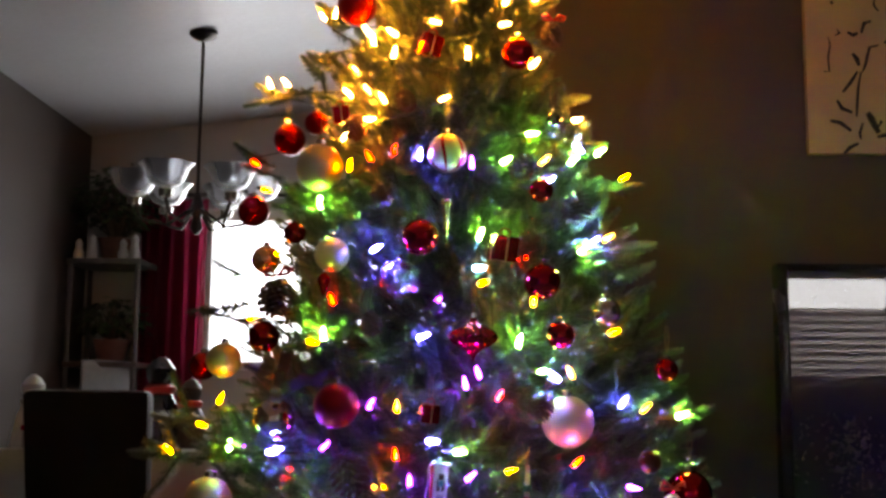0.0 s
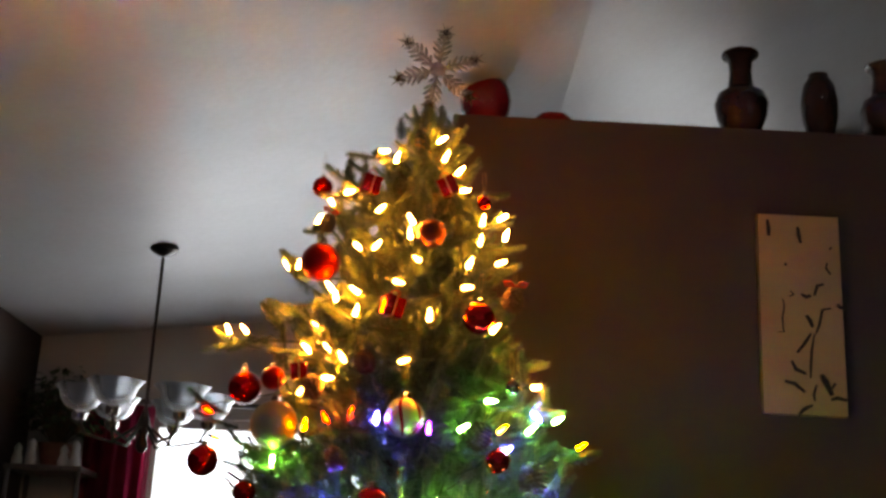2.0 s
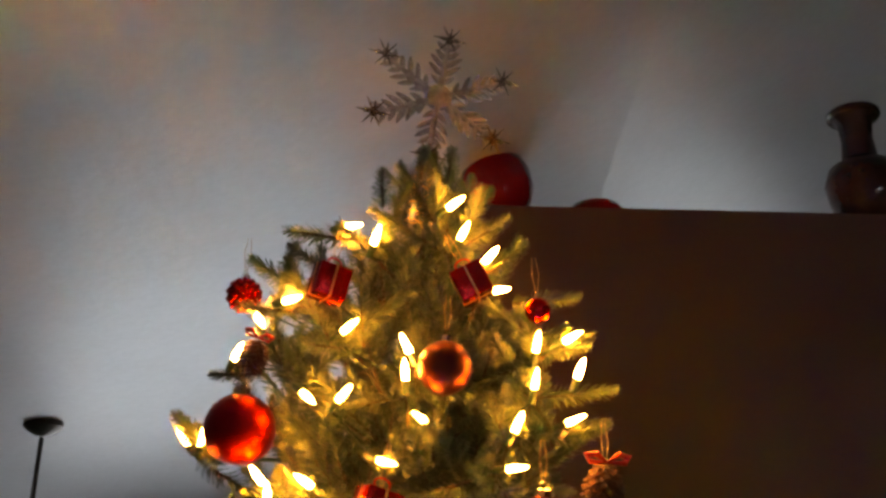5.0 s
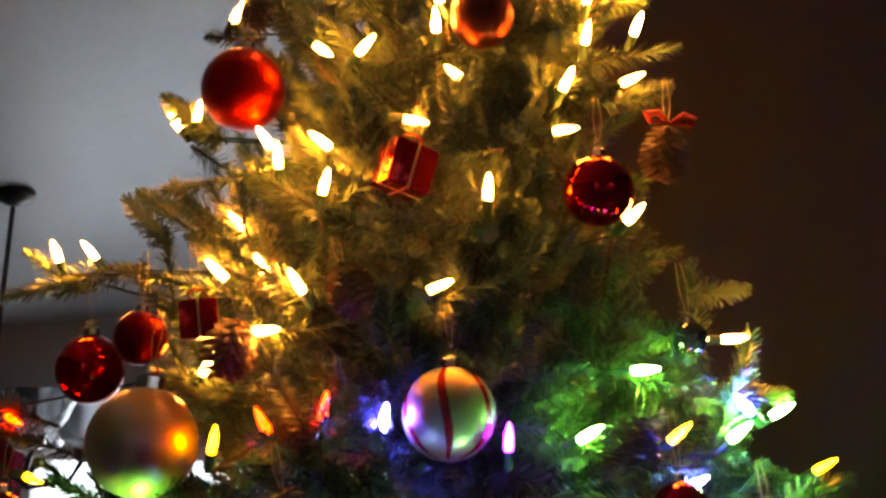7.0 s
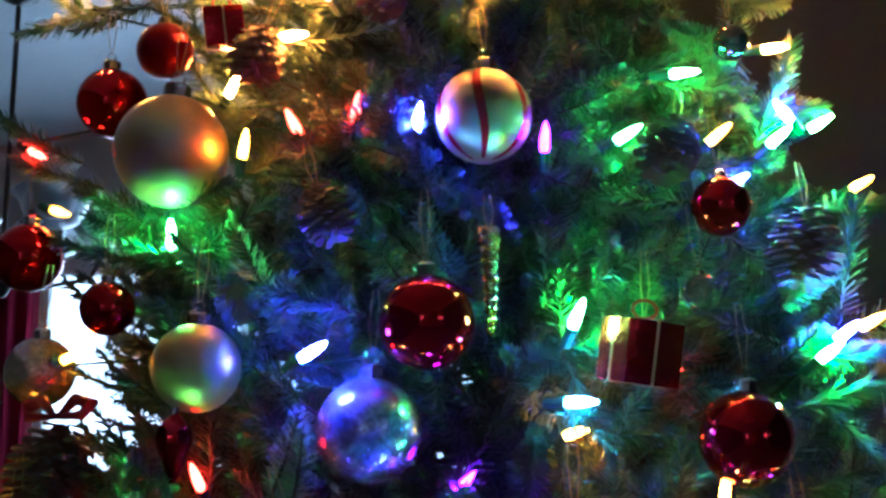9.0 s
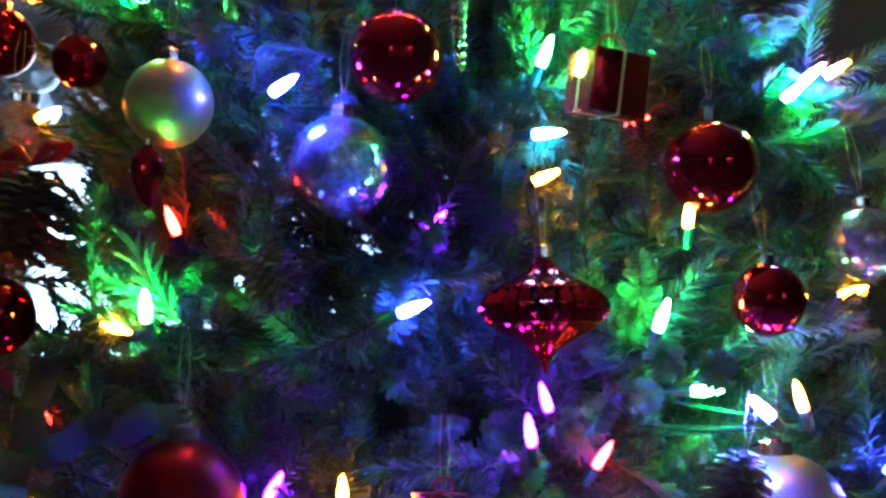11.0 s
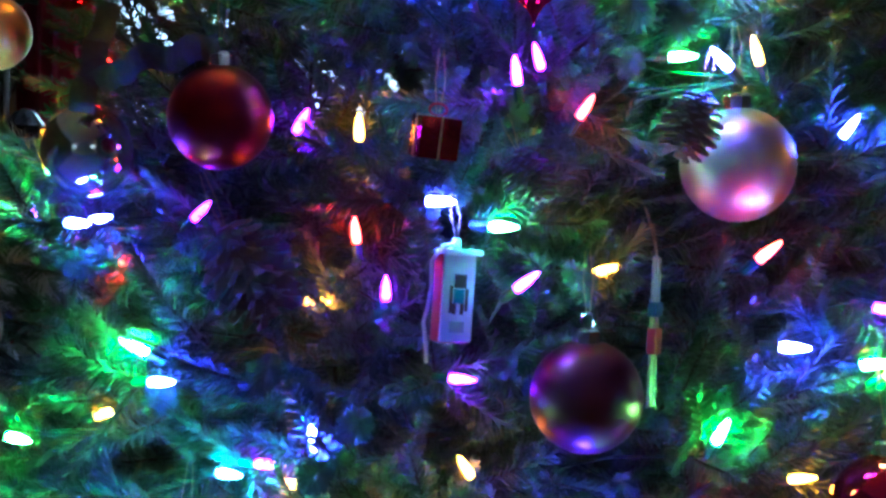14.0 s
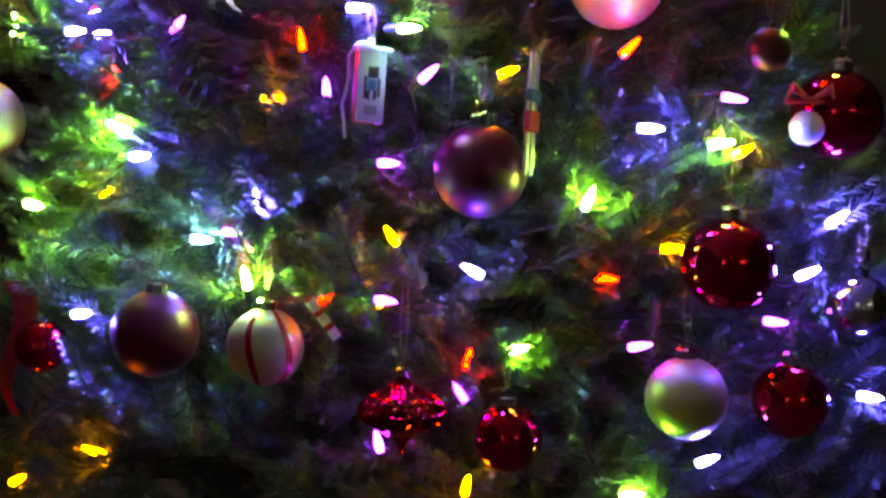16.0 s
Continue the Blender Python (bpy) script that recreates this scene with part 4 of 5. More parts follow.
def scale_mesh():
    bm = bmesh.new()
    pts = ((0, -0.1, 0), (0, 0.1, 0), (0.55, 0.17, 0), (0.65, 0, 0.05), (0.55, -0.17, 0), (0.05, 0, 0.1), (0.52, 0, 0.12))
    vs = [bm.verts.new(p) for p in pts]
    for face in ((1, 0, 2), (2, 0, 4), (2, 4, 3), (5, 6, 2), (6, 5, 4), (6, 3, 2), (3, 6, 4), (5, 2, 1), (0, 5, 4)):
        bm.faces.new([vs[k] for k in face])
    return mesh_of("scale", bm, M_CONE, False)


SCALE = scale_mesh()


def pinecone(x, y, z, r, material=None, label="brown natural pinecone ornament among fir needles", bow=False):
    root = empty("pinecone", pose(x, y, z, 20 * math.sin(50 * x), 25 * math.sin(70 * z), 90 * x), label, "pinecone", "tree pinecones")
    part("core", lathe([(0.1 * r, -1.0 * r), (0.35 * r, -0.75 * r), (0.48 * r, -0.2 * r), (0.42 * r, 0.4 * r), (0.15 * r, 0.9 * r)], 14), M_CONE, root)
    n = 72
    for i in range(n):
        f = i / n
        rad = (0.25 + 0.75 * math.sin(math.pi * min(f * 0.72 + 0.12, 1.0))) * r
        at = pose(0, 0, (0.88 - 1.85 * f) * r, 0, 0, i * 137.508) @ pose(0.32 * rad, 0, 0, 0, 18 + 16 * (f - 0.4), 0) @ Matrix.Diagonal((1.05 * rad, 1.25 * rad, 1.1 * rad, 1))
        part("scale", SCALE, None, root, at=at)
    hook(root, r * 0.9, 0.045)
    if bow:
        for s in (-1, 1):
            part("bow_loop", tube([(0, -0.2 * r, r), (0.5 * r * s, -0.25 * r, 1.35 * r), (0.95 * r * s, -0.2 * r, 1.25 * r), (0.8 * r * s, -0.25 * r, 1.02 * r), (0, -0.2 * r, r)], [0.05 * r, 0.14 * r, 0.16 * r, 0.12 * r, 0.05 * r], 8), M_RIBBON, root, "red ribbon bow")


def pinecone_bow(x, y, z, r):
    pinecone(x, y, z, r, None, "brown pinecone ornament with a red bow", True)


def pinecone_red(x, y, z, r):
    pinecone(x, y, z, r, None, "large dark pinecone with red ribbon glints", True)


def icicle(x, y, z, r):
    root = empty("icicle_ornament", pose(x, y, z), "long twisted clear glass icicle ornament", "ornament", "tree ornaments")
    for ph in (0, math.pi):
        pts = [(0.005 * (1 - 0.6 * i / 60) * math.cos(i * 0.55 + ph), 0.005 * (1 - 0.6 * i / 60) * math.sin(i * 0.55 + ph), r - 2 * r * i / 60) for i in range(61)]
        part("twist", tube(pts, [0.0042 * (1 - 0.7 * i / 60) for i in range(61)], 6), M_GLITTER_GOLD, root)
    hook(root, r, 0.03)


def drop_red(x, y, z, r):
    root = empty("drop_ornament", pose(x, y, z), "long shiny red teardrop ornament on the tree", "ornament", "tree ornaments")
    prof = [(0.02, -1), (0.1, -0.8), (0.26, -0.4), (0.4, 0.0), (0.44, 0.25), (0.38, 0.5), (0.2, 0.7), (0.1, 0.8)]
    part("body", lathe([(a * r, b * r) for a, b in prof], 32, 0.04, 10), M_RED_SHINY, root)
    part("cap", lathe([(0.11 * r, 0.78 * r), (0.13 * r, 0.8 * r), (0.13 * r, 0.95 * r), (0.03 * r, 0.98 * r)], 14), M_CAP, root)
    hook(root, r, 0.04)


def phone(x, y, z, r):
    root = empty("phone_ornament", pose(x, y, z, 0, 3, 24), "small white toy phone ornament with a cord", "ornament", "tree ornaments")
    w, d = r * 0.36, r * 0.22
    part("case", box((-w, -d, -r), (w, d, r * 0.8), 0.003), M_RIBBON, root, "red case with rounded edges")
    part("face", box((-w * 0.97, -d - 0.0022, -r * 0.97), (w * 0.97, -d + 0.001, r * 0.78), 0.002), M_WHITE, root, "white printed face")
    part("top_clip", box((-w * 1.05, -d * 1.5, r * 0.76), (w * 1.35, d * 0.8, r * 0.88), 0.002), M_WHITE, root)
    part("stub", lathe([(0.0035, r * 0.86), (0.0045, r * 0.9), (0.0035, r * 1.08), (0.002, r * 1.1)], 10), M_WHITE, root)
    y1 = -d - 0.0026
    for x0, x1, z0, z1, m in ((-0.3, 0.45, 0.1, 0.38, M_INK), (-0.55, -0.35, -0.4, 0.15, M_INK), (0.4, 0.6, -0.35, 0.1, M_INK), (-0.3, 0.35, -0.2, 0.08, M_TEAL), (-0.35, -0.1, -0.42, -0.2, M_INK), (0.12, 0.36, -0.42, -0.2, M_INK), (-0.45, 0.45, -0.78, -0.56, M_GREYPRINT)):
        part("print", box((x0 * w, y1, z0 * r), (x1 * w, y1 + 0.001, z1 * r), 0.0003), m, root)
    cord = [(-0.003, -0.004, r * 0.98), (-w * 1.1, -d, r * 0.92), (-w * 1.7, -d, r * 0.6), (-w * 1.6, -d, r * 0.1), (-w * 1.75, -d, -r * 0.3), (-w * 1.95, -d, -r * 0.6), (-w * 1.7, -d, -r * 1.05), (-w * 1.6, -d, -r * 1.4)]
    part("cord", tube(cord, 0.0016, 6), M_WHITE, root, "thin white dangling cord")
    hook(root, r * 1.08, 0.035)


def skis(x, y, z, r):
    root = empty("ski_ornament", pose(x, y, z, 0, 4, 65), "pair of slim wooden toy skis ornament", "ornament", "tree ornaments")
    for s in (-1, 1):
        part("ski", box((-0.004 + 0.006 * s, -0.0015, -r), (0.003 + 0.006 * s, 0.0015, r), 0.0012), M_CANVAS, root)
    part("binding", box((-0.0105, -0.004, -0.3 * r), (0.0105, 0.003, 0.05 * r), 0.001), M_RIBBON, root)
    part("binding", box((-0.0105, -0.004, 0.2 * r), (0.0105, 0.003, 0.4 * r), 0.001), M_SOCKET, root)
    hook(root, r, 0.04)


def santa_bauble(x, y, z, r):
    root = bauble(x, y, z, r, M_RED_SHINY, "shiny red ball ornament with white pompom and bow")
    part("pompom", sphere(r * 0.38, 16, 10), M_FLUFF, root, at=pose(-r * 0.75, -r * 0.7, -r * 0.35))
    for s in (-1, 1):
        part("bow_loop", tube([(-0.75 * r, -0.75 * r, 0.25 * r), (-0.75 * r + 0.4 * r * s, -0.85 * r, 0.5 * r), (-0.75 * r + 0.5 * r * s, -0.8 * r, 0.2 * r), (-0.75 * r, -0.75 * r, 0.22 * r)], [0.04 * r, 0.12 * r, 0.1 * r, 0.04 * r], 8), M_RIBBON, root)


def ribbon_red(x, y, z, r):
    root = empty("ribbon_ornament", pose(x, y, z), "long red satin ribbon hanging from a branch", "ribbon")
    bm = bmesh.new()
    prev = None
    for i in range(25):
        t = i / 24
        a = 0.5 * math.sin(t * 5)
        c = Vector((0.008 * math.sin(t * 6), 0.01 * math.cos(t * 5), r - 2 * r * t))
        s = Vector((math.cos(a), math.sin(a), 0)) * 0.013 * (1 - 0.5 * t)
        row = [bm.verts.new(c - s), bm.verts.new(c + s)]
        if prev:
            bm.faces.new((prev[0], row[0], row[1], prev[1]))
        prev = row
    bmesh.ops.solidify(bm, geom=bm.faces[:], thickness=0.001)
    part("band", bm, M_RIBBON, root)
    part("knot", sphere(0.012, 12, 8), M_RIBBON, root, at=pose(0, 0, r))


def ribbon_band(*points):
    root = empty("ribbon", pose(0, 0, 0), "olive-brown fabric ribbon woven among the branches", "ribbon")
    pts = [Vector(p) for p in points]
    bm, prev = bmesh.new(), None
    for i in range(19):
        t = i / 18 * (len(pts) - 1)
        k = min(int(t), len(pts) - 2)
        c = pts[k].lerp(pts[k + 1], t - k) + Vector((0, 0.006 * math.sin(i * 0.7), 0.003 * math.sin(i)))
        d = (pts[k + 1] - pts[k]).normalized()
        s = d.cross(Vector((0.25 * math.sin(i * 0.4), 1, 0.2))).normalized() * 0.011
        row = [bm.verts.new(c - s), bm.verts.new(c + Vector((0, -0.002, 0))), bm.verts.new(c + s)]
        if prev:
            for e in (0, 1):
                bm.faces.new((prev[e], row[e], row[e + 1], prev[e + 1]))
        prev = row
    bmesh.ops.solidify(bm, geom=bm.faces[:], thickness=0.001)
    part("band", bm, M_BURLAP, root)


def candy(x, y, z, r):
    root = empty("candy_cane_ornament", pose(x, y, z, 0, -38, 0), "small white and red candy-cane ornament", "ornament", "tree ornaments")
    for i in range(9):
        t0 = i / 9
        part("segment", tube([(0, 0, -r + 2 * r * t0), (0, 0, -r + 2 * r * (t0 + 1 / 9))], 0.0052, 8), M_RIBBON if i % 3 == 2 else M_WHITE, root)


ball_berry(-0.262, 2.395, 1.998, 0.0221)
present(-0.155, 2.310, 1.979, 0.0194, 10)
present(0.009, 2.308, 1.982, 0.0194, -25)
ball_shiny_red(0.084, 2.308, 1.950, 0.0151)
ball_matte_copper(-0.022, 2.308, 1.879, 0.0308)
ball_matte_red(-0.250, 2.357, 1.819, 0.0406)
pinecone_bow(-0.241, 2.366, 1.911, 0.0201)
pinecone_bow(0.151, 2.321, 1.751, 0.0263)
present(-0.095, 2.297, 1.717, 0.0214, 12)
ball_shiny_red(0.081, 2.297, 1.701, 0.0330)
pinecone(-0.142, 2.278, 1.601, 0.0236)
ball_shiny_red(-0.410, 2.529, 1.577, 0.0360)
ball_matte_red(-0.327, 2.348, 1.569, 0.0246)
present(-0.273, 2.320, 1.580, 0.0169, -8)
pinecone(-0.242, 2.300, 1.552, 0.0266)
ball_matte_gold(-0.314, 2.323, 1.472, 0.0475)
ball_stripe(-0.057, 2.270, 1.491, 0.0390)
pinecone(0.089, 2.251, 1.463, 0.0281)
ball_smoke(0.152, 2.278, 1.560, 0.0154)
ball_matte_gold(-0.276, 2.241, 1.285, 0.0334)
ball_glitter(-0.148, 2.253, 1.239, 0.0399)
ball_shiny_red(-0.106, 2.221, 1.317, 0.0359)
ball_shiny_red(0.125, 2.204, 1.231, 0.0352)
ball_glitter_gold(-0.429, 2.388, 1.293, 0.0302)
ball_shiny_red(-0.485, 2.530, 1.417, 0.0343)
pinecone(-0.183, 2.240, 1.405, 0.0238)
present(0.052, 2.217, 1.295, 0.0238, 5)
pinecone_red(-0.394, 2.305, 1.212, 0.0386)
icicle(-0.058, 2.228, 1.348, 0.0403)
ball_shiny_red(0.125, 2.240, 1.411, 0.0238)
ball_clear(0.103, 2.226, 1.342, 0.0131)
drop_red(-0.289, 2.231, 1.227, 0.0296)
onion(-0.004, 2.189, 1.126, 0.0446)
ball_matte_red(-0.253, 2.173, 0.998, 0.0420)
ball_matte_gold(0.173, 2.222, 0.972, 0.0484)
pinecone(0.120, 2.158, 1.002, 0.0269)
pinecone(-0.194, 2.188, 1.151, 0.0239)
ball_glitter_gold(0.244, 2.214, 1.175, 0.0281)
ball_shiny_red(0.157, 2.184, 1.130, 0.0268)
present(-0.082, 2.156, 0.985, 0.0164, 4)
ball_silver(-0.377, 2.233, 0.972, 0.0395)
pinecone(-0.009, 2.156, 0.958, 0.0228)
pinecone(-0.227, 2.156, 0.879, 0.0410)
phone(-0.065, 2.165, 0.863, 0.0396)
ball_matte_plum(0.045, 2.180, 0.780, 0.0462)
skis(0.094, 2.156, 0.836, 0.0589)
ball_shiny_red(0.286, 2.164, 0.697, 0.0454)
ball_matte_gold(-0.500, 2.250, 0.818, 0.0457)
santa_bauble(0.391, 2.213, 0.843, 0.0445)
ball_stripe(-0.163, 2.156, 0.601, 0.0386)
onion(-0.025, 2.156, 0.543, 0.0427)
ball_shiny_red(0.081, 2.156, 0.520, 0.0342)
ball_matte_gold(0.251, 2.157, 0.567, 0.0398)
ball_shiny_red(0.353, 2.176, 0.565, 0.0375)
ball_silver(0.422, 2.210, 0.656, 0.0311)
ball_matte_plum(-0.275, 2.156, 0.610, 0.0437)
ribbon_red(-0.436, 2.191, 0.580, 0.0691)
ball_shiny_red(-0.404, 2.180, 0.588, 0.0277)
ball_matte_copper(0.318, 2.183, 0.902, 0.0221)
candy(-0.106, 2.156, 0.632, 0.0252)
ball_shiny_red(-0.409, 2.278, 1.129, 0.0308)
ball_matte_gold(-0.499, 2.346, 1.086, 0.0353)
ball_shiny_red(-0.555, 2.408, 1.076, 0.0293)
ball_shiny_red(-0.360, 2.320, 1.339, 0.0225)
ball_shiny_red(0.360, 2.247, 1.070, 0.0227)
pinecone(0.195, 2.252, 1.385, 0.0327)
ribbon_band((-0.355, 2.218, 1.095), (-0.360, 2.210, 1.064), (-0.366, 2.202, 1.031), (-0.370, 2.195, 1.003))
ribbon_band((-0.357, 2.195, 1.024), (-0.324, 2.185, 1.042), (-0.289, 2.174, 1.047), (-0.253, 2.167, 1.055))


# ---- the topper ----
def snowflake(x, y, z, r):
    root = empty("tree_topper", pose(x, y, z, 0, 9, 8), "glittering clear acrylic snowflake tree topper", "topper")

    def bar(p, q, w, parent, name="spike"):
        return part(name, tube([p, q], [w, w * 0.5], 6), M_ACRYLIC, parent)

    part("hub", lathe([(0.3 * 0.05 * r / 0.1, -0.006), (0.018, -0.004), (0.018, 0.004), (0.01, 0.006)], 12), M_ACRYLIC, root, at=pose(0, 0, 0, 90, 0, 0))
    for i in range(6):
        a = i * math.pi / 3 + math.pi / 2
        c, s = math.cos(a), math.sin(a)
        arm = bar((0, 0, 0), (0.9 * r * c, 0, 0.9 * r * s), 0.0052, root, "arm")
        for f in (0.22, 0.36, 0.5, 0.64, 0.78):
            for e in (-1, 1):
                b = a + e * radians(48)
                L = r * (0.30 if f in (0.36, 0.5) else 0.22)
                leaf = lathe([(0.0012, 0), (0.0038, 0.35 * L), (0.0034, 0.7 * L), (0.001, L)], 6)
                turned = Vector((math.cos(b), 0.08 * e, math.sin(b))).to_track_quat("Z", "Y").to_matrix().to_4x4()
                part("leaflet", leaf, M_ACRYLIC, arm, at=pose(f * r * c, 0, f * r * s) @ turned)
        star = bmesh.new()
        for k in range(12):
            t = k * math.pi / 6
            R = 0.24 * r if k % 2 == 0 else 0.15 * r
            tube([(0, 0, 0), (R * math.cos(t), 0.35 * R * math.sin(3 * t), R * math.sin(t))], [0.0024, 0.0006], 4, star)
        # lower three stars in gold glitter: the tree's warm light put into their colour
        part("star", star, M_GLITTER_GOLD if i in (2, 3, 4) else M_GLITTER, arm, at=pose(0.96 * r * c, -0.004, 0.96 * r * s))
    for i in range(6):
        a = i * math.pi / 3 + math.pi / 3 + 0.5
        short = bar((0, 0.008, 0), (0.6 * r * math.cos(a), 0.012, 0.6 * r * math.sin(a)), 0.0036, root, "short_arm")
        for f in (0.3, 0.45):
            for e in (-1, 1):
                b = a + e * radians(50)
                tip = (f * r * math.cos(a) + 0.16 * r * math.cos(b), 0.012, f * r * math.sin(a) + 0.16 * r * math.sin(b))
                bar((f * r * math.cos(a), 0.01, f * r * math.sin(a)), tip, 0.0034, short, "twig")
    part("stem", tube([(0, 0, 0), (0, 0, -1.25 * r), (-0.004, 0.03, -1.9 * r)], [0.004, 0.005, 0.006], 8), M_ACRYLIC, root)
    part("wire_coil", tube([(0.012 * math.cos(i * 0.9), 0.012 * math.sin(i * 0.9) + 0.01, -1.05 * r - 0.0018 * i) for i in range(50)], 0.0012, 4), M_RIBBON_GOLD, root)


snowflake(-0.027, 2.40, 2.29, 0.097)


# ---- branches, pushed aside where an ornament hangs ----
def covers(points, slack=0.012):
    """Whether a twig along the points would stand before an ornament."""
    for p in points:
        for s, r in SPOTS:
            dx, dz = p.x + AXIS_X - s.x, p.z - s.z
            if p.y + AXIS_Y < s.y + 0.5 * r and dx * dx + dz * dz < (r + slack) ** 2:
                return True
    return False


rnd = random.Random(11)
BRANCH_COUNT = 298
for i in range(BRANCH_COUNT):
    f = (i + 0.5) / BRANCH_COUNT
    best = None
    for attempt in range(9):
        z = 0.30 + 1.86 * (1 - (1 - f) ** 0.86) + (rnd.uniform(-0.05, 0.05) if attempt else 0)
        a = i * 2.39996 + rnd.uniform(-0.18, 0.18) * (1 + attempt)
        side = reach(z + 0.05)
        front = 0.30 + 0.22 * min(max(0, z - 1.2), 0.55) if math.sin(a) < 0 else 0.78
        span = lopsided(a, z) * side * math.sqrt(math.cos(a) ** 2 + (front * math.sin(a)) ** 2)
        span *= rnd.choice((1.0, 0.98, 0.9, 0.78)) * (1 if attempt < 6 else 0.72)
        lift = 12 + 40 * max(0, (z - 0.7) / 1.4) ** 1.5 + rnd.uniform(-8, 10)
        length = max(span / math.cos(radians(lift)) - 0.02, 0.06)
        size = min(SIZES, key=lambda s: abs(s - length * 0.86))
        k = min(max(length * 0.86 / size, 0.8), 1.25)
        start = max(length - size * k - 0.03 - 0.10 * size, 0.0)
        h = start * math.cos(radians(lift))
        zb = max(z - 0.45 * length * math.sin(radians(lift)), 0.24)
        m = pose(h * math.cos(a), h * math.sin(a), zb + h * math.tan(radians(lift)), 0, 0, math.degrees(a)) @ pose(0, 0, 0, 0, -lift, 0) @ pose(0, 0, 0, rnd.uniform(-25, 25), 0, 0) @ Matrix.Diagonal((k, k, k, 1))
        line = [m @ Vector((size * t, e, -0.08 * size)) for t in (0.55, 0.75, 0.95, 1.12) for e in (-0.05, 0, 0.05)]
        if not covers(line):
            break
    part("branch", BRANCHES[size][rnd.randrange(4)], None, tree, at=m)


TWIGS = [branch_mesh(0.1, 0, 90 + v, 0.1, True) for v in range(5)]


def twig(x0, y0, z0, x1, y1, z1):
    """A single needled twig from its root to its tip."""
    p, q = Vector((x0 - AXIS_X, y0 - AXIS_Y, z0)), Vector((x1 - AXIS_X, y1 - AXIS_Y, z1))
    d = q - p
    k = max(d.length, 0.045) / 0.1
    w = min(max(k, 1.0), 1.25)
    m = Matrix.Translation(p) @ d.to_track_quat("X", "Z").to_matrix().to_4x4() @ Matrix.Diagonal((k, w, w, 1))
    part("twig", TWIGS[int(997 * abs(x0 + z0)) % 5], None, tree, at=m)


twig(-0.096, 2.341, 2.094, -0.100, 2.313, 2.126)
twig(-0.051, 2.341, 2.125, -0.049, 2.313, 2.157)
twig(-0.019, 2.341, 2.126, -0.014, 2.313, 2.154)
twig(0.003, 2.341, 2.046, 0.055, 2.313, 2.065)
twig(0.028, 2.341, 2.011, 0.076, 2.313, 2.031)
twig(-0.114, 2.341, 1.914, -0.122, 2.313, 1.988)
twig(-0.066, 2.341, 1.968, -0.061, 2.313, 2.023)
twig(-0.178, 2.351, 1.984, -0.257, 2.395, 2.037)
twig(-0.154, 2.343, 2.008, -0.208, 2.344, 2.035)
twig(0.019, 2.341, 1.865, 0.032, 2.313, 1.900)
twig(0.094, 2.341, 1.918, 0.143, 2.327, 1.908)
twig(0.120, 2.344, 1.818, 0.166, 2.339, 1.820)
twig(0.058, 2.341, 1.971, 0.133, 2.323, 1.968)
twig(-0.213, 2.373, 1.924, -0.228, 2.360, 1.979)
twig(-0.286, 2.444, 1.810, -0.353, 2.535, 1.877)
twig(-0.172, 2.348, 1.864, -0.210, 2.343, 1.912)
twig(-0.041, 2.341, 1.749, -0.065, 2.313, 1.799)
twig(-0.431, 2.563, 1.668, -0.491, 2.535, 1.698)
twig(-0.326, 2.471, 1.694, -0.387, 2.535, 1.758)
twig(0.156, 2.301, 1.511, 0.256, 2.348, 1.519)
twig(0.165, 2.329, 1.616, 0.228, 2.348, 1.618)
twig(-0.309, 2.458, 1.728, -0.372, 2.535, 1.765)
twig(0.097, 2.341, 1.808, 0.165, 2.338, 1.821)
twig(0.079, 2.341, 1.934, 0.147, 2.330, 1.923)
twig(-0.241, 2.353, 1.629, -0.297, 2.394, 1.673)
twig(-0.012, 2.258, 1.333, -0.013, 2.242, 1.395)
twig(0.177, 2.265, 1.335, 0.245, 2.288, 1.387)
twig(0.190, 2.258, 1.292, 0.256, 2.264, 1.295)
twig(-0.363, 2.410, 1.426, -0.263, 2.282, 1.424)
twig(0.027, 2.262, 1.354, 0.081, 2.240, 1.382)
twig(-0.014, 2.297, 1.532, 0.014, 2.282, 1.591)
twig(0.163, 2.317, 1.567, 0.098, 2.277, 1.566)
twig(0.058, 2.284, 1.466, 0.118, 2.260, 1.484)
twig(-0.154, 2.256, 1.326, -0.235, 2.244, 1.341)
twig(-0.218, 2.231, 1.191, -0.194, 2.213, 1.247)
twig(-0.347, 2.302, 1.229, -0.294, 2.228, 1.192)
twig(-0.039, 2.265, 1.372, -0.050, 2.242, 1.395)
twig(-0.443, 2.563, 1.522, -0.510, 2.535, 1.538)
twig(-0.123, 2.298, 1.535, -0.115, 2.256, 1.460)
twig(-0.276, 2.230, 1.128, -0.346, 2.251, 1.169)
twig(-0.263, 2.224, 1.119, -0.338, 2.266, 1.223)
twig(-0.248, 2.231, 1.166, -0.247, 2.192, 1.116)
twig(0.034, 2.220, 1.143, 0.025, 2.207, 1.216)
twig(0.078, 2.224, 1.164, 0.080, 2.209, 1.225)
twig(0.146, 2.213, 1.108, 0.229, 2.197, 1.110)
twig(-0.052, 2.189, 0.965, -0.030, 2.167, 1.016)
twig(-0.203, 2.227, 1.178, -0.193, 2.210, 1.233)
twig(-0.371, 2.274, 1.112, -0.290, 2.199, 1.098)
twig(-0.133, 2.219, 1.139, -0.040, 2.193, 1.148)
twig(0.181, 2.248, 1.257, 0.316, 2.309, 1.287)
twig(0.087, 2.213, 1.089, 0.062, 2.117, 1.084)
twig(0.124, 2.211, 1.081, 0.096, 2.116, 1.076)
twig(-0.073, 2.189, 0.932, -0.123, 2.162, 0.940)
twig(-0.073, 2.189, 0.932, -0.046, 2.162, 0.970)
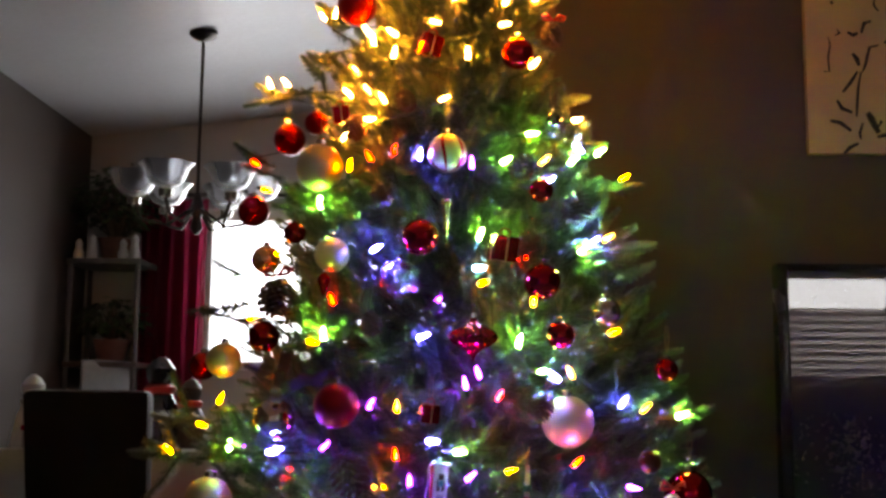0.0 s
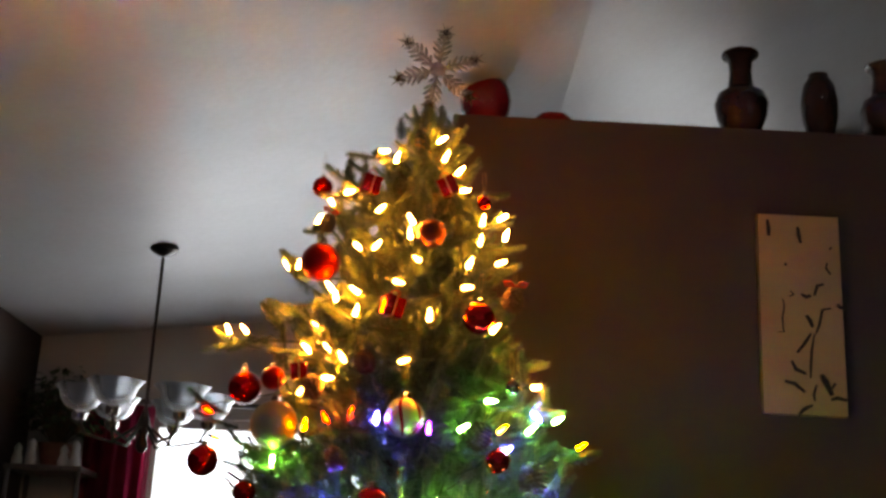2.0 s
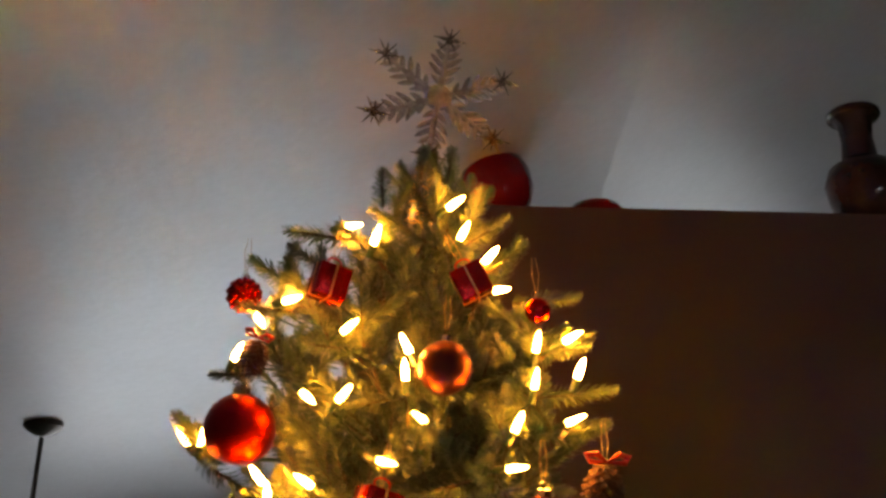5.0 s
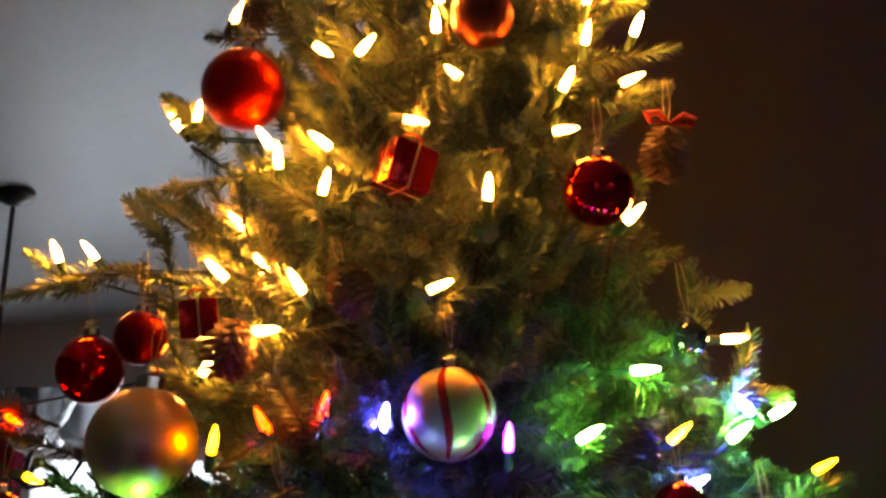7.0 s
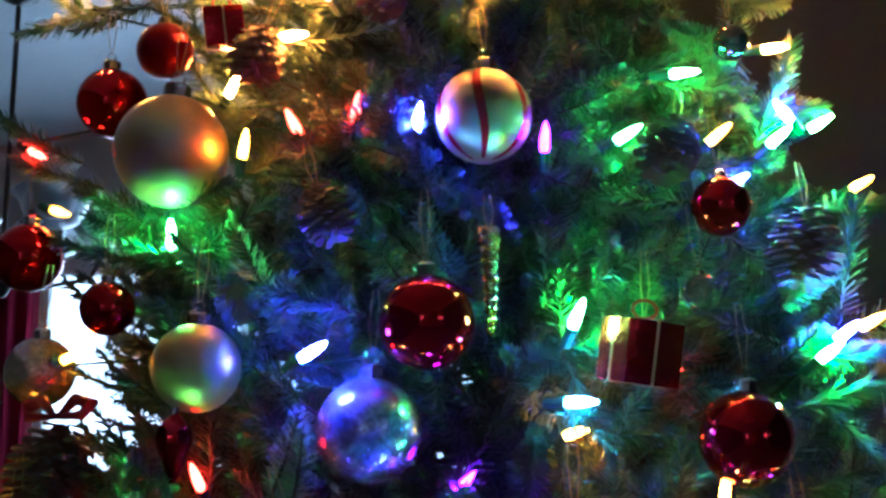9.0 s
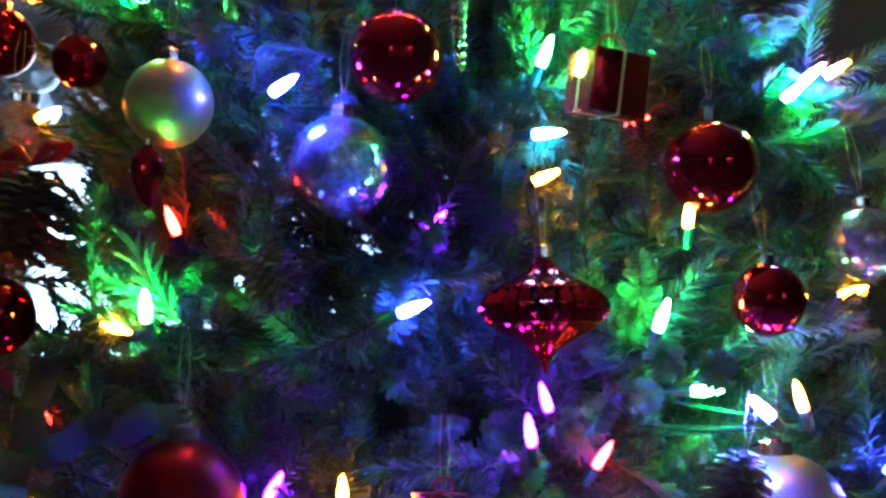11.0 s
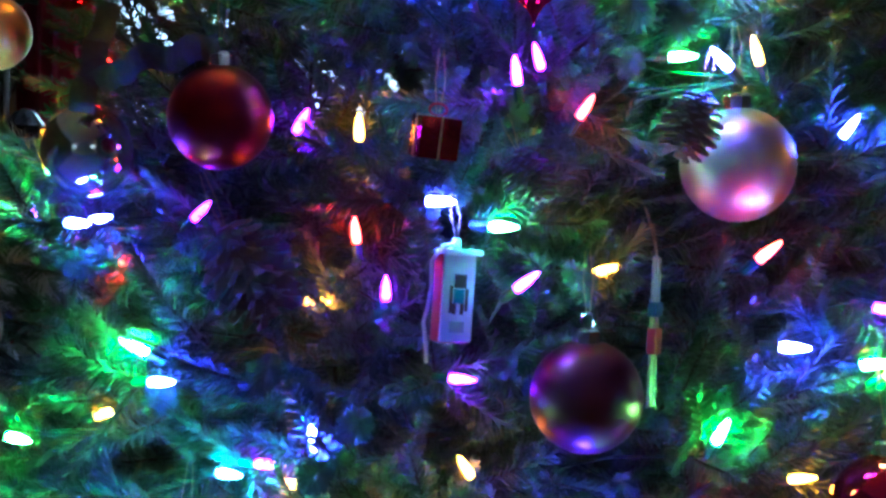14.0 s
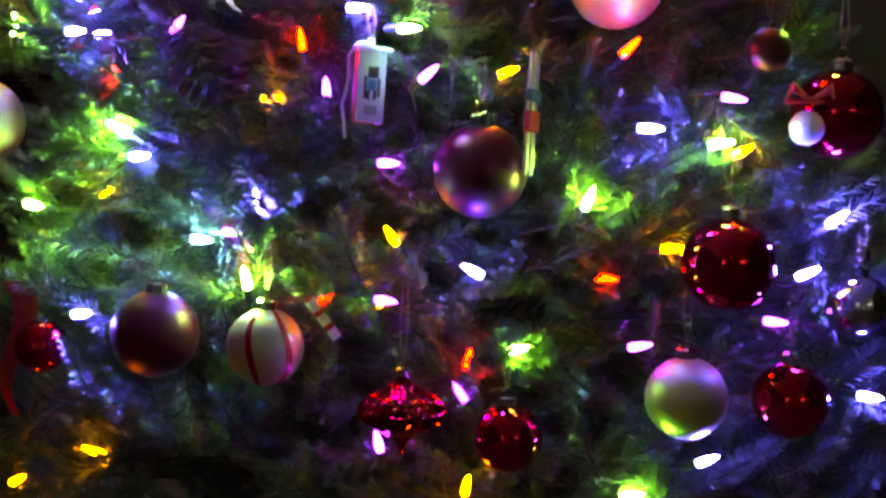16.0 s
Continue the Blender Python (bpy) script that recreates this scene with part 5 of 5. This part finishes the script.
twig(-0.040, 2.189, 0.974, -0.034, 2.167, 1.016)
twig(-0.005, 2.189, 0.920, 0.053, 2.162, 0.914)
twig(-0.328, 2.200, 0.806, -0.370, 2.187, 0.841)
twig(-0.276, 2.191, 0.817, -0.327, 2.176, 0.884)
twig(0.125, 2.189, 0.785, 0.154, 2.162, 0.857)
twig(-0.168, 2.189, 0.809, -0.126, 2.162, 0.835)
twig(-0.319, 2.198, 0.802, -0.371, 2.187, 0.835)
twig(-0.314, 2.196, 0.787, -0.414, 2.200, 0.781)
twig(-0.297, 2.193, 0.754, -0.335, 2.171, 0.731)
twig(-0.263, 2.190, 0.814, -0.324, 2.174, 0.871)
twig(-0.218, 2.194, 0.793, -0.202, 2.097, 0.802)
twig(-0.166, 2.189, 0.817, -0.116, 2.162, 0.820)
twig(-0.143, 2.194, 0.751, -0.134, 2.096, 0.764)
twig(-0.176, 2.194, 0.708, -0.164, 2.097, 0.725)
twig(0.150, 2.189, 0.764, 0.185, 2.162, 0.787)
twig(0.115, 2.189, 0.792, 0.157, 2.162, 0.899)
twig(0.236, 2.191, 0.781, 0.291, 2.173, 0.789)
twig(0.190, 2.189, 0.726, 0.233, 2.163, 0.765)
twig(0.081, 2.189, 0.679, 0.059, 2.162, 0.660)
twig(-0.424, 2.229, 0.740, -0.473, 2.230, 0.769)
twig(-0.036, 2.189, 0.675, -0.055, 2.162, 0.694)
twig(-0.322, 2.198, 0.801, -0.365, 2.185, 0.839)
twig(0.129, 2.189, 0.592, 0.151, 2.162, 0.564)
twig(0.080, 2.194, 0.614, 0.083, 2.096, 0.630)
twig(-0.380, 2.204, 0.520, -0.316, 2.165, 0.490)
twig(0.240, 2.190, 0.464, 0.171, 2.162, 0.475)
twig(0.311, 2.206, 0.793, 0.346, 2.191, 0.784)
twig(0.206, 2.189, 0.763, 0.173, 2.162, 0.731)
twig(-0.253, 2.189, 0.564, -0.238, 2.162, 0.489)
twig(-0.416, 2.536, 1.489, -0.510, 2.535, 1.512)
twig(0.238, 2.325, 1.427, 0.344, 2.433, 1.450)
twig(0.245, 2.286, 1.298, 0.357, 2.371, 1.317)
twig(0.334, 2.232, 0.977, 0.451, 2.292, 0.990)
twig(-0.466, 2.416, 1.205, -0.608, 2.535, 1.188)
twig(-0.499, 2.511, 1.273, -0.566, 2.535, 1.299)
twig(-0.592, 2.391, 0.907, -0.723, 2.523, 0.888)
twig(-0.528, 2.344, 0.965, -0.614, 2.418, 0.973)
twig(0.267, 2.281, 1.243, 0.352, 2.343, 1.274)

# each lamp is clipped to a twig of its own
clip_rnd = random.Random(31)
for n, p in enumerate(BULB_AT):
    out = Vector((p.x - AXIS_X, p.y - AXIS_Y, 0)).normalized()
    slant = Vector((clip_rnd.uniform(-1, 1), 0, clip_rnd.uniform(-0.6, 1.0)))
    p0 = p - out * 0.045 - slant * 0.012
    p1 = p + out * (0.015 if p.x > AXIS_X else 0.03) + slant * 0.04 + Vector((0, 0, -0.012))
    local = [p0.lerp(p1, t) - Vector((AXIS_X, AXIS_Y, 0)) for t in (0.4, 0.8, 1.1)]
    if not covers(local, 0.016):
        twig(p0.x, p0.y, p0.z, p1.x, p1.y, p1.z)

# short twigs deep among the branches, too many and too dark to tell apart
coords, quads, slots = [], [], []
deep = random.Random(23)
for i in range(1900):
    z = 0.32 + 1.7 * (1 - (1 - deep.random()) ** 0.75)
    a, f = deep.uniform(0, 2 * math.pi), deep.uniform(0.25, 0.66)
    if i > 1150:
        a, f = (math.pi if i % 3 else 0.0) + deep.uniform(-0.7, 0.7), deep.uniform(0.45, 0.72)
        z = deep.uniform(0.4, 1.42)
    side = reach(z) * lopsided(a, z)
    shape = math.sqrt(math.cos(a) ** 2 + ((0.42 if math.sin(a) < 0 else 0.78) * math.sin(a)) ** 2)
    p = Vector((f * side * shape * math.cos(a), f * side * shape * math.sin(a), z))
    d = Vector((math.cos(a + deep.uniform(-0.9, 0.9)), math.sin(a + deep.uniform(-0.9, 0.9)), deep.uniform(-0.2, 1.0)))
    m = Matrix.Translation(p) @ d.to_track_quat("X", "Z").to_matrix().to_4x4() @ Matrix.Scale(deep.uniform(0.8, 1.1), 4)
    if covers([m @ Vector((0.1 * t, 0, 0)) for t in (0.0, 0.35, 0.7, 1.05)], 0.02):
        continue
    src = TWIGS[i % 5]
    base = len(coords)
    coords.extend(tuple(m @ v.co) for v in src.vertices)
    for poly in src.polygons:
        quads.append([base + k for k in poly.vertices])
        slots.append(poly.material_index)
# full side sprays spread behind each lamp
spray = random.Random(47)
SPRAYS = [branch_mesh(0.1, 0, 190 + v, 0.1, True) for v in range(4)]
for n, b in enumerate(BULB_AT):
    if b.y > AXIS_Y + 0.1:
        continue
    turn = spray.uniform(0, 2 * math.pi)
    for k in range(4):
        t = turn + k * 1.57 + spray.uniform(-0.5, 0.5)
        root = Vector((b.x - AXIS_X, b.y - AXIS_Y + 0.016, b.z))
        d = Vector((math.cos(t), spray.uniform(-0.35, 0.05), 0.8 * math.sin(t) + 0.15)).normalized()
        long = spray.uniform(0.075, 0.12)
        line = [root + d * long * u for u in (0.15, 0.4, 0.7, 1.0, 1.15)]
        if any(abs(q.x) > 1.1 * reach(b.z) * lopsided(0 if q.x > 0 else math.pi, b.z) for q in line) or covers(line, 0.016):
            continue
        if any(q.y + AXIS_Y < o.y + 0.012 and math.hypot(q.x + AXIS_X - o.x, q.z - o.z) < 0.026 for q in line for o in BULB_AT):
            continue
        m = Matrix.Translation(root) @ d.to_track_quat("X", "Z").to_matrix().to_4x4() @ Matrix.Diagonal((long / 0.1, 1.15, 1.15, 1))
        src = SPRAYS[(n + k) % 4]
        base = len(coords)
        coords.extend(tuple(m @ v.co) for v in src.vertices)
        for poly in src.polygons:
            quads.append([base + j for j in poly.vertices])
            slots.append(poly.material_index)
inner = bpy.data.meshes.new("inner_foliage")
inner.from_pydata(coords, [], quads)
inner.materials.append(M_NEEDLE)
inner.materials.append(M_STEM)
inner.polygons.foreach_set("material_index", slots)
tagged(part("inner_foliage", inner, None, tree), kind="stuff")
